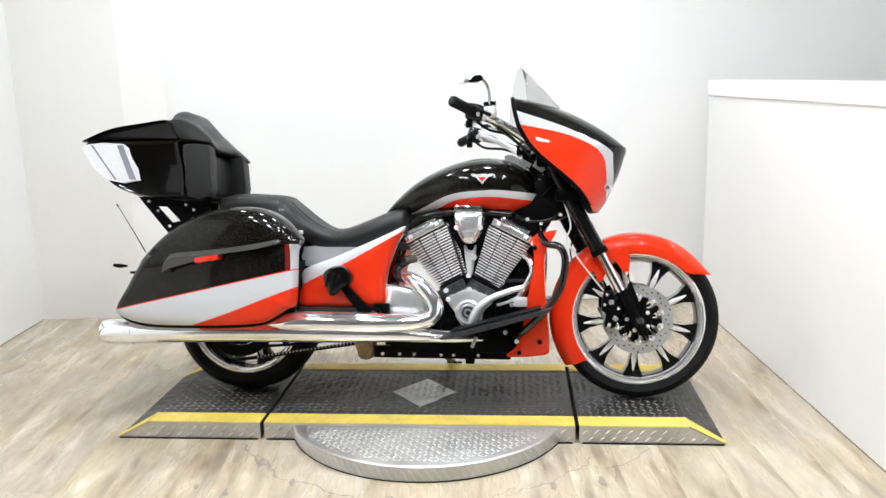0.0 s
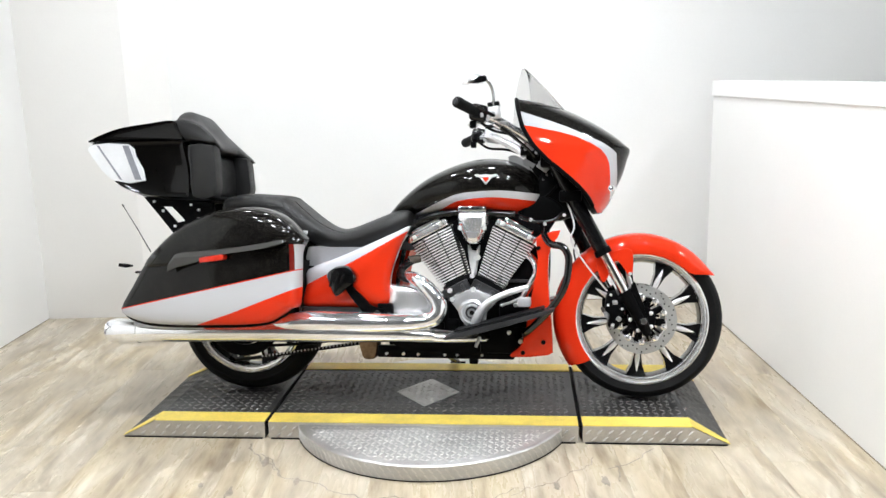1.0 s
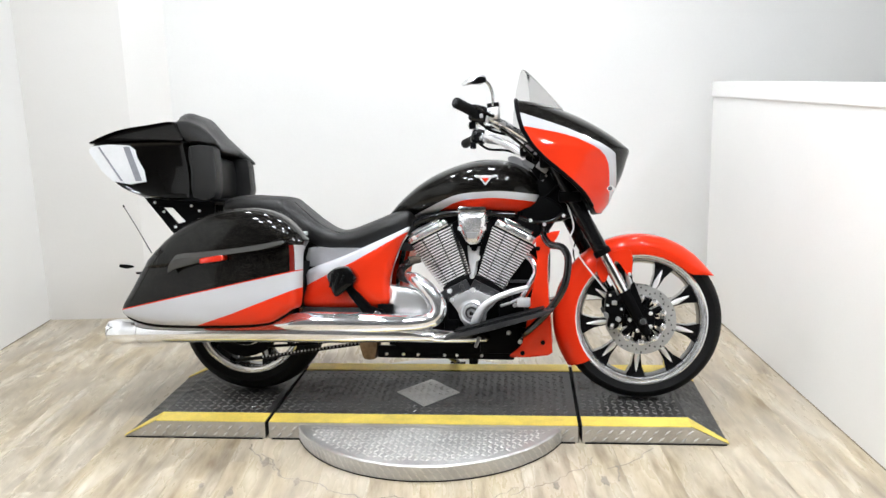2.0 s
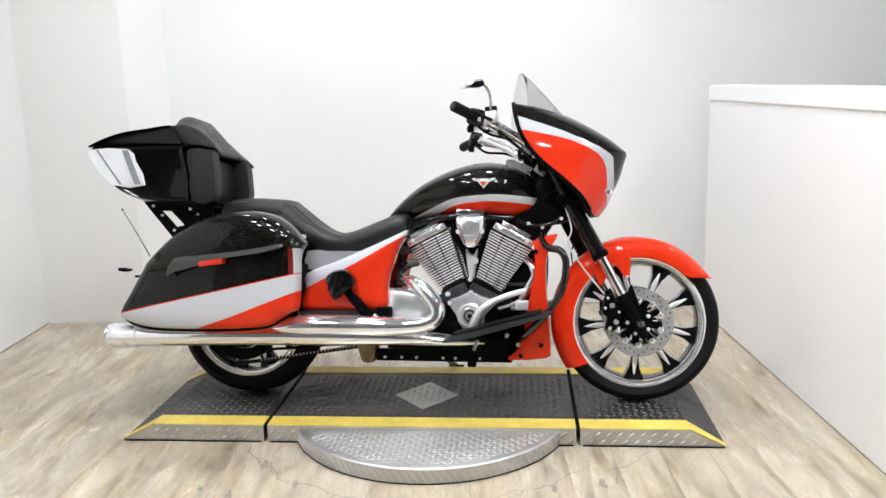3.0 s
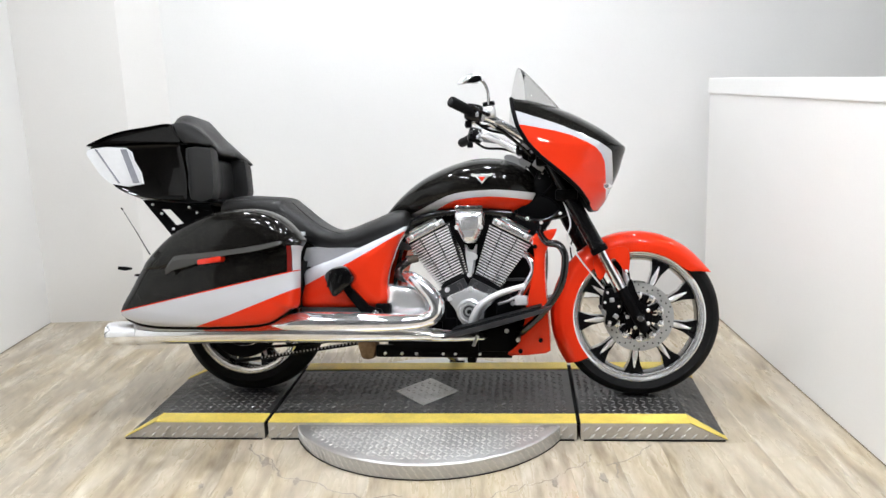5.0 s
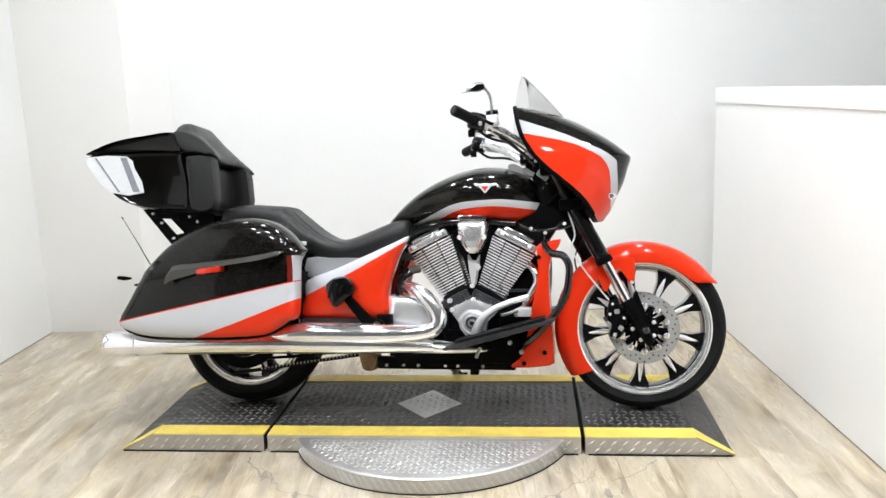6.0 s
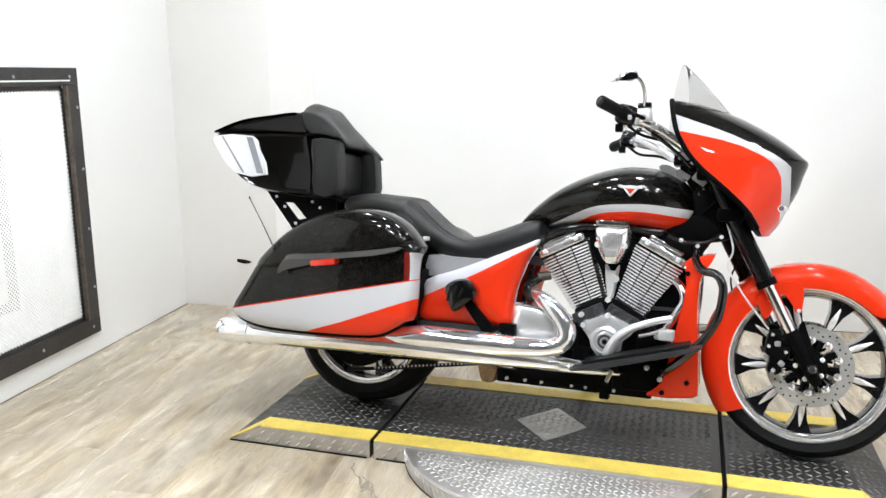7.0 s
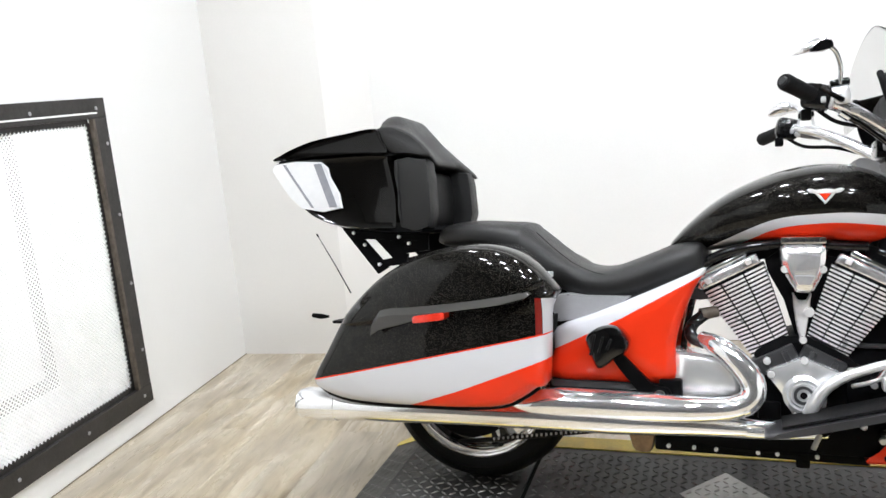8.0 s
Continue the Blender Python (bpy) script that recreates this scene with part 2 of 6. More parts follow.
# ---- mesh helpers ----
def part(name, bm, material, parent=None, label="", sharp=38, smooth=True):
    """Links a bmesh as one mesh object under a thing or under a part."""
    bmesh.ops.recalc_face_normals(bm, faces=bm.faces)
    limit = radians(sharp)
    for f in bm.faces:
        f.smooth = smooth
    for e in bm.edges:
        if len(e.link_faces) == 2 and e.calc_face_angle(0) > limit:
            e.smooth = False
    me = bpy.data.meshes.new(name)
    bm.to_mesh(me)
    bm.free()
    me.materials.append(material)
    ob = new(name, me)
    while parent is not None and parent.parent is not None and parent.parent.parent is not None:
        parent = parent.parent
    if parent is not None:
        ob.parent = parent
    return tagged(ob, label)


def thing(name, label, category, m=None, group="", kind=""):
    ob = new(name)
    ob.empty_display_size = 0.05
    if m is not None:
        ob.matrix_world = m
    return tagged(ob, label, category, group, kind)


def box(bm, c, size, m=None, bevel=0.0, seg=1):
    mat = Matrix.Translation(c) @ Matrix.Diagonal((*size, 1))
    if m is not None:
        mat = m @ mat
    r = bmesh.ops.create_cube(bm, size=1, matrix=mat)
    if bevel:
        es = list({e for v in r["verts"] for e in v.link_edges})
        bmesh.ops.bevel(bm, geom=es, offset=bevel, segments=seg, affect="EDGES", profile=0.6)
    return bm


def boxed(c, size, m=None, bevel=0.0, seg=1):
    return box(bmesh.new(), c, size, m, bevel, seg)


def rings(bm, loops, closed=True, cap=True):
    """Skins a row of point loops, each of the same length."""
    rows = [[bm.verts.new(p) for p in loop] for loop in loops]
    n = len(rows[0])
    for a, b in zip(rows, rows[1:]):
        for i in range(n if closed else n - 1):
            j = (i + 1) % n
            try:
                bm.faces.new((a[i], a[j], b[j], b[i]))
            except ValueError:
                pass
    if cap and closed:
        bm.faces.new(rows[0])
        bm.faces.new(rows[-1])
    return bm


def curve(pts, n=4, closed=False):
    """A smooth line through the points."""
    p = [Vector(q) for q in pts]
    out = []
    last = len(p) if closed else len(p) - 1
    for i in range(last):
        a = p[i - 1] if closed or i else p[0] * 2 - p[1]
        b, c = p[i], p[(i + 1) % len(p)]
        d = p[(i + 2) % len(p)] if closed or i + 2 < len(p) else c * 2 - b
        for k in range(n):
            s = k / n
            out.append(0.5 * (2 * b + (c - a) * s + (2 * a - 5 * b + 4 * c - d) * s * s + (3 * b - a - 3 * c + d) * s ** 3))
    if not closed:
        out.append(p[-1])
    return out


def tube(bm, pts, r, n=10, smooth=4, squash=1.0):
    """A round bar along a smooth line. r: one radius, or one for each given point."""
    line = curve(pts, smooth) if smooth > 1 else [Vector(q) for q in pts]
    radii = r if isinstance(r, (list, tuple)) else [r] * len(pts)
    loops = []
    side = None
    for i, p in enumerate(line):
        d = (line[min(i + 1, len(line) - 1)] - line[max(i - 1, 0)]).normalized()
        if side is None:
            side = d.cross(Vector((0, 0, 1)) if abs(d.z) < 0.9 else Vector((0, 1, 0))).normalized()
        side = (side - d * side.dot(d)).normalized()
        up = d.cross(side)
        s = i / max(1, len(line) - 1) * (len(radii) - 1)
        k = min(int(s), len(radii) - 2)
        rr = radii[k] + (radii[k + 1] - radii[k]) * (s - k)
        loops.append([p + (side * math.cos(a) + up * math.sin(a) * squash) * rr for a in (2 * math.pi * q / n for q in range(n))])
    return rings(bm, loops)


def tubed(pts, r, n=10, smooth=4, squash=1.0):
    return tube(bmesh.new(), pts, r, n, smooth, squash)


def turned(bm, profile, m, n=48):
    """A turned body: profile of (radius, along) round the z axis of m."""
    loops = [[m @ Vector((r * math.cos(a), r * math.sin(a), h)) for a in (2 * math.pi * q / n for q in range(n))] for r, h in profile]
    return rings(bm, loops)


def ringed(bm, profile, m, n=64):
    """As turned, with the profile closed into a ring."""
    loops = [[m @ Vector((r * math.cos(a), r * math.sin(a), h)) for a in (2 * math.pi * q / n for q in range(n))] for r, h in (*profile, profile[0])]
    rings(bm, loops, cap=False)
    bmesh.ops.remove_doubles(bm, verts=bm.verts, dist=1e-6)
    return bm


def dome(outline, steps, centre=None, n=4):
    """A bulging body: the closed outline (x, z), drawn in to its centre step by step. steps: (scale, y)."""
    line = curve([(x, z, 0) for x, z in outline], n, True) if n > 1 else [Vector((x, z, 0)) for x, z in outline]
    cx, cz = centre or (sum(p.x for p in line) / len(line), sum(p.y for p in line) / len(line))
    return rings(bmesh.new(), [[(cx + (p.x - cx) * s, y, cz + (p.y - cz) * s) for p in line] for s, y in steps])


def slab(outline, y0, y1, edge=0.006, n=4):
    """A plate with eased edges."""
    return dome(outline, [(1 - edge * 5, y0), (1, y0 + edge * math.copysign(1, y1 - y0)), (1, y1 - edge * math.copysign(1, y1 - y0)), (1 - edge * 5, y1)], None, n)


def loft(sections, p=2.4, n=32, smooth=3):
    """A body along x. sections: (x, bottom, top, half width)."""
    rows = curve([(x, zb, zt) for x, zb, zt, w in sections], smooth)
    wide = curve([(w, 0, 0) for x, zb, zt, w in sections], smooth)
    loops = []
    for (x, zb, zt), w in zip(rows, wide):
        loop = []
        for q in range(n):
            a = 2 * math.pi * q / n
            c, s = math.cos(a), math.sin(a)
            loop.append((x, w.x * math.copysign(abs(c) ** (2 / p), c), (zb + zt) / 2 + (zt - zb) / 2 * math.copysign(abs(s) ** (2 / p), s)))
        loops.append(loop)
    return rings(bmesh.new(), loops)


ACROSS = pose(0, 0, 0, 90, 0, 0)


def disc(bm, x, y, z, r, depth, n=24, bevel=0.0):
    """A round plate whose axis runs across the machine, from y towards -y."""
    m = Matrix.Translation((x, y, z)) @ ACROSS
    b = bevel or min(r, depth) * 0.15
    return turned(bm, [(r, 0), (r, depth - b), (r - b, depth)], m, n)


# ---- the room ----
LEFT, RIGHT, BACK, NEAR, FAR_RIGHT, HIGH = -2.236, 1.69, 4.91, -5.5, 4.6, 3.1


def structure(name, bm, material, label, category, parent=None):
    ob = part(name, bm, material, parent, label, smooth=False)
    return tagged(ob, label, category, kind="structure")


FAN_Y0, FAN_Y1, FAN_Z0, FAN_Z1 = 2.62, 3.868, 0.110, 1.405
EDGE, SIDE = 0.08, 0.086


def left_wall():
    bm = bmesh.new()
    y0, y1, z0, z1 = FAN_Y0 + SIDE * 0.8, FAN_Y1 - SIDE * 0.8, FAN_Z0 + EDGE * 0.8, FAN_Z1 - EDGE * 0.8
    t = 0.12
    x = LEFT - t / 2
    box(bm, (x, (0.4 + y0) / 2, HIGH / 2), (t, y0 - 0.4, HIGH))
    box(bm, (x, (y1 + BACK + 0.12) / 2, HIGH / 2), (t, BACK + 0.12 - y1, HIGH))
    box(bm, (x, (y0 + y1) / 2, z0 / 2), (t, y1 - y0, z0))
    box(bm, (x, (y0 + y1) / 2, (z1 + HIGH) / 2), (t, y1 - y0, HIGH - z1))
    return structure("wall_left", bm, M_WALL, "white painted wall with a framed grille opening", "wall")


left_wall()
# M_DIM walls and the ceiling are unseen, added to close the room darkly
structure("wall_shop", boxed((LEFT - 0.06, (NEAR + 0.4) / 2, HIGH / 2), (0.12, 0.4 - NEAR, HIGH)), M_DIM, "unseen closing wall of the shop, darkened for dim reflections", "wall")
structure("wall_back", boxed(((LEFT + FAR_RIGHT) / 2, BACK + 0.06, HIGH / 2), (FAR_RIGHT - LEFT, 0.12, HIGH)), M_WALL, "plain white painted back wall of the display bay", "wall")
structure("wall_right", boxed((FAR_RIGHT + 0.06, (NEAR + BACK) / 2, HIGH / 2), (0.12, BACK - NEAR + 0.24, HIGH)), M_DIM, "unseen closing side wall of the shop, darkened for dim reflections", "wall")
structure("wall_near", boxed(((LEFT + FAR_RIGHT) / 2, NEAR - 0.06, HIGH / 2), (FAR_RIGHT - LEFT, 0.12, HIGH)), M_DIM, "unseen closing wall of the shop, darkened for dim reflections", "wall")
structure("ceiling", boxed(((LEFT + FAR_RIGHT) / 2, (NEAR + BACK) / 2, HIGH + 0.05), (FAR_RIGHT - LEFT + 0.24, BACK - NEAR + 0.24, 0.1)), M_CEIL, "unseen ceiling over the bay, darkened for dim reflections", "ceiling")


def corner_column():
    plan = [(LEFT, 4.76), (-1.63, 4.76), (-1.43, BACK - 0.002), (LEFT, BACK - 0.002)]
    bm = rings(bmesh.new(), [[(x, y, z) for x, y in plan] for z in (0, HIGH)])
    return structure("column", bm, M_COLUMN, "white boxed-in corner column with an angled side", "column")


corner_column()


def half_wall():
    ob = structure("wall_partition", boxed((RIGHT + 0.06, (0.2 + 4.66) / 2, 0.615), (0.12, 4.46, 1.23)), M_WALL, "white half-height partition wall with a flat cap", "wall")
    structure("trim", boxed((RIGHT + 0.058, (0.2 + 4.66) / 2, 1.271), (0.134, 4.47, 0.082), bevel=0.006, seg=2), M_TRIM, "flat white painted wooden cap on a half wall", "trim")
    return ob


half_wall()


# a thin brown line where each wall meets the floor
for nm, c, size in (("trim_partition", (RIGHT - 0.0015, 2.43, 0.0015), (0.003, 4.46, 0.004)), ("trim_left", (LEFT + 0.0015, 2.58, 0.0015), (0.003, 4.36, 0.004)), ("trim_back", ((LEFT + RIGHT) / 2 + 0.40, BACK - 0.0015, 0.0015), (RIGHT - LEFT - 0.82, 0.003, 0.004))):
    structure(nm, boxed(c, size), M_FOOT, "thin brown line along the wall foot", "trim")


def floor_planks():
    base = structure("floor", boxed(((LEFT + FAR_RIGHT) / 2, (NEAR + BACK) / 2, -0.056), (FAR_RIGHT - LEFT, BACK - NEAR, 0.1)), M_GAP, "pale oak wood-look vinyl plank floor", "floor")
    wide, gap = 0.178, 0.0003
    rng = random.Random(4)
    made = {}
    rest = bmesh.new()
    rows = int((FAR_RIGHT - LEFT) / wide) + 1
    for i in range(rows):
        x0 = LEFT + i * wide
        x1 = min(x0 + wide, FAR_RIGHT)
        y = NEAR - rng.uniform(0, 1.1)
        while y < BACK:
            a, b = max(y, NEAR), min(y + 1.22, BACK)
            y += 1.22
            if b - a < 0.02 or x1 - x0 < 0.02:
                continue
            near_view = b > 1.0 and x0 < RIGHT + 0.1
            size = (round(x1 - x0 - gap, 4), round(b - a - gap, 4))
            c = ((x0 + x1) / 2, (a + b) / 2, -0.003)
            if near_view:
                if size not in made:
                    bm = boxed((0, 0, 0), (*size, 0.006), bevel=0.0002)
                    me = bpy.data.meshes.new("plank")
                    bm.to_mesh(me)
                    bm.free()
                    me.materials.append(M_PLANK)
                    made[size] = me
                ob = new("plank", made[size])
                ob.parent = base
                ob.location = c
            else:
                box(rest, c, (*size, 0.006))
    # worn lines round the turntable, and a few scraped patches
    walker = random.Random(11)
    hub = PLAT @ Vector((0.035, -0.107, 0))
    for a0, a1, r0, r1, wide_line in ((197, 262, 0.74, 0.67, 0.0045), (205, 222, 0.71, 0.72, 0.003), (292, 326, 0.70, 0.72, 0.003), (322, 338, 0.80, 0.86, 0.0035), (318, 325, 0.86, 0.80, 0.0045), (284, 296, 0.72, 0.68, 0.0025)):
        line, lean = [], 0.0
        steps = max(6, int((a1 - a0) * 0.7))
        for k in range(steps + 1):
            u = k / steps
            a = radians(a0 + (a1 - a0) * u)
            lean = lean * 0.7 + walker.uniform(-0.013, 0.013)
            r = r0 + (r1 - r0) * u + lean
            line.append(hub + Vector((math.cos(a) * r, math.sin(a) * r, 0.0002)))
        part("scuff_mark", tubed(line, [wide_line * walker.uniform(0.35, 1.0) for _ in line], 6, 1, 0.08), M_SCUFF, base, "thin worn line in the floor")
    for a, r, size in ((221, 0.92, 0.030), (214, 0.97, 0.020), (211, 0.72, 0.028), (228, 0.71, 0.022), (316, 0.83, 0.030), (305, 0.74, 0.024)):
        c = hub + Vector((math.cos(radians(a)) * r, math.sin(radians(a)) * r, 0))
        ring = [(c.x + size * walker.uniform(0.4, 1.1) * math.cos(q * 0.449) * 0.55, c.y + size * walker.uniform(0.4, 1.1) * math.sin(q * 0.449) * 1.6) for q in range(14)]
        part("scuff_patch", rings(bmesh.new(), [[(x, y, 0.0001) for x, y in ring], [(x, y, 0.0006) for x, y in ring]]), M_SCUFF, base, "greyish scraped patch in the floor", smooth=False)
    ob = part("far_planks", rest, M_PLANK, base, smooth=False)
    tagged(ob, kind="stuff")
    return base


def ceiling_light(x, y, r):
    ob = thing("ceiling_light", "round white recessed ceiling downlight, lit", "light", Matrix.Translation((x, y, HIGH)), "ceiling downlights")
    part("frame", ringed(bmesh.new(), [(r + 0.022, 0.0), (r + 0.020, -0.008), (r + 0.004, -0.012), (r, -0.004), (r, 0.0)], Matrix.Identity(4), 32), M_TRIM, ob)
    part("diffuser", turned(bmesh.new(), [(r, -0.002), (r, -0.008), (r - 0.006, -0.010)], Matrix.Identity(4), 32), M_LAMP, ob, "glowing white diffuser")
    return ob


for lx in (-1.15, -0.4, 0.4, 1.15):
    for ly in (0.95, 1.75, 3.7):
        ceiling_light(lx, ly, 0.105)
for ly in (1.3, 3.5):
    ceiling_light(2.7, ly, 0.105)


def grille():
    """The steel-framed grille in the wall, with the white duct behind it."""
    ob = thing("wall_grille", "black steel-framed white mesh grille set low in a white wall", "grille", Matrix.Translation((LEFT, 0, 0)))
    x = 0.012
    for nm, c, size in (("top_rail", (x, (FAN_Y0 + FAN_Y1) / 2, FAN_Z1 - EDGE / 2), (0.024, FAN_Y1 - FAN_Y0, EDGE)),
                        ("bottom_rail", (x, (FAN_Y0 + FAN_Y1) / 2, FAN_Z0 + EDGE / 2), (0.024, FAN_Y1 - FAN_Y0, EDGE)),
                        ("side_rail", (x, FAN_Y1 - SIDE / 2, (FAN_Z0 + FAN_Z1) / 2), (0.022, SIDE, FAN_Z1 - FAN_Z0 - 2 * EDGE)),
                        ("side_rail", (x, FAN_Y0 + SIDE / 2, (FAN_Z0 + FAN_Z1) / 2), (0.022, SIDE, FAN_Z1 - FAN_Z0 - 2 * EDGE))):
        rail = part(nm, boxed(c, size, bevel=0.003, seg=2), M_STEEL, ob, smooth=False)
        for k in range(4):
            s = (k + 0.12) / 3.25
            if size[1] > size[2]:
                p = (0.024, FAN_Y0 + 0.03 + s * (FAN_Y1 - FAN_Y0 - 0.04), c[2])
            else:
                p = (0.023, c[1] + 0.022, FAN_Z0 + 0.2 + s * 0.95)
            bm = turned(bmesh.new(), [(0.0075, 0), (0.0075, 0.002), (0.005, 0.004)], Matrix.Translation(p) @ pose(0, 0, 0, 0, 90, 0), 12)
            part("screw", bm, M_CAST, rail, "dull grey screw head")
    part("edge_bead", boxed((0.0255, (FAN_Y0 + FAN_Y1) / 2, FAN_Z1 - EDGE + 0.022), (0.004, FAN_Y1 - FAN_Y0 - 0.12, 0.007)), M_TRIM, ob, "thin white bead", smooth=False)
    part("inner_angle", boxed((0.020, FAN_Y1 - SIDE - 0.004, (FAN_Z0 + FAN_Z1) / 2), (0.020, 0.014, FAN_Z1 - FAN_Z0 - 2 * EDGE)), M_RUST, ob, "worn brownish steel angle", smooth=False)
    y0, y1, z0, z1 = FAN_Y0 + SIDE, FAN_Y1 - SIDE, FAN_Z0 + EDGE, FAN_Z1 - EDGE
    bm = bmesh.new()
    pitch = 0.0185
    h, w = z1 - z0, y1 - y0
    k = int((h + w) / pitch)
    for i in range(1, k):
        d = i * pitch
        for flip in (0, 1):
            ya, za = (y0 + min(d, w), z0 + max(0, d - w))
            yb, zb = (y0 + max(0, d - h), z0 + min(d, h))
            if flip:
                ya, yb = y0 + y1 - ya, y0 + y1 - yb
            length = math.hypot(yb - ya, zb - za)
            if length < 0.01:
                continue
            m = Matrix.Translation((-0.004 - 0.0015 * flip, (ya + yb) / 2, (za + zb) / 2)) @ Matrix.Rotation(math.atan2(zb - za, yb - ya), 4, "X")
            box(bm, (0, 0, 0), (0.0015, length, 0.0068), m)
    part("mesh", bm, M_MESHW, ob, "white expanded-metal mesh", smooth=False)
    # the cut edge of the mesh: a dark band with a sawtooth rim
    bm = bmesh.new()
    tooth = 0.019
    for along, base, inward, vertical in ((y0, z0, 1, 0), (y0, z1, -1, 0), (z0, y1, -1, 1), (z0, y0, 1, 1)):
        for i in range(int((w if not vertical else h) / tooth)):
            a = along + i * tooth
            tri = [(a, base - inward * 0.002), (a + tooth, base - inward * 0.002), (a + tooth, base + inward * 0.014), (a + tooth * 0.5, base + inward * 0.026), (a, base + inward * 0.014)]
            tri = [(q, p) if vertical else (p, q) for p, q in tri]
            rings(bm, [[(0.002, p, q) for p, q in tri], [(0.006, p, q) for p, q in tri]])
    tagged(part("mesh_edge", bm, M_STEEL, ob, "dark sawtooth edge of the cut mesh", smooth=False), kind="stuff")
    dx = -0.42
    for nm, c, size in (("shroud_post", (-0.13, 3.475, 0.83), (0.03, 0.042, 1.02)), ("shroud_post", (-0.13, 2.80, 0.83), (0.03, 0.042, 1.02)), ("shroud_rail", (-0.13, 3.14, 0.342), (0.03, 0.63, 0.042))):
        part(nm, boxed(c, size, bevel=0.003), M_STEEL, ob, "dark shroud frame behind the mesh", smooth=False)
    for nm, c, size in (("duct_back", (dx, (y0 + y1) / 2, (z0 + z1) / 2), (0.02, w + 0.3, h + 0.3)),
                        ("duct_side", (dx / 2 - 0.06, y1 + 0.1, (z0 + z1) / 2), (0.30, 0.02, h + 0.3)),
                        ("duct_side", (dx / 2 - 0.06, y0 - 0.1, (z0 + z1) / 2), (0.30, 0.02, h + 0.3)),
                        ("duct_floor", (dx / 2 - 0.06, (y0 + y1) / 2, z0 - 0.04), (0.30, w + 0.18, 0.02))):
        part(nm, boxed(c, size), M_DUCT, ob, "grey duct panel behind the mesh", smooth=False)
    # unseen glowing panel, added so that the duct looks bright through the mesh
    lamp = part("duct_lamp", boxed((-0.28, (y0 + y1) / 2, z1 + 0.06), (0.20, w, 0.02)), M_DUCT_GLOW, ob, "unseen glowing panel added inside the duct", smooth=False)
    return ob


grille()

# ---- the lift platform ----
PLAT_Z = 0.066
PLAT = pose(0.093, 3.27, 0, 0, 0, -4.9)


def lug_field(bm, inside, x0, x1, y0, y1, z, m, pitch=0.023, size=1.0, crossing=True):
    """Raised lozenges of tread plate, in two crossing directions or, staggered, in one."""
    verts, faces = [], []
    nx, ny = int((x1 - x0) / pitch), int((y1 - y0) / pitch)
    for i in range(nx + 1):
        for j in range(ny + 1):
            x, y = x0 + (i if crossing else i * 1.5 + 0.75 * (j % 2)) * pitch, y0 + j * pitch
            if x > x1:
                continue
            if not inside(x, y):
                continue
            a = radians(40 if not crossing or (i + j) % 2 else -40)
            ux, uy = math.cos(a), math.sin(a)
            k = len(verts)
            for l, w, h in ((-0.0112, 0, 0), (0, -0.0036, 0), (0.0112, 0, 0), (0, 0.0036, 0), (-0.005, 0, 0.0022), (0.005, 0, 0.0022)):
                verts.append(m @ Vector((x + (ux * l - uy * w) * size, y + (uy * l + ux * w) * size, z + h * size)))
            faces += [(k, k + 1, k + 4), (k + 4, k + 1, k + 5), (k + 1, k + 2, k + 5), (k + 2, k + 3, k + 5), (k + 3, k + 4, k + 5), (k + 3, k, k + 4)]
    vs = [bm.verts.new(v) for v in verts]
    for f in faces:
        bm.faces.new([vs[q] for q in f])
    return bm


def frustum(plan_low, plan_high, z0, z1):
    return rings(bmesh.new(), [[(x, y, z0) for x, y in plan_low], [(x, y, z1) for x, y in plan_high]])


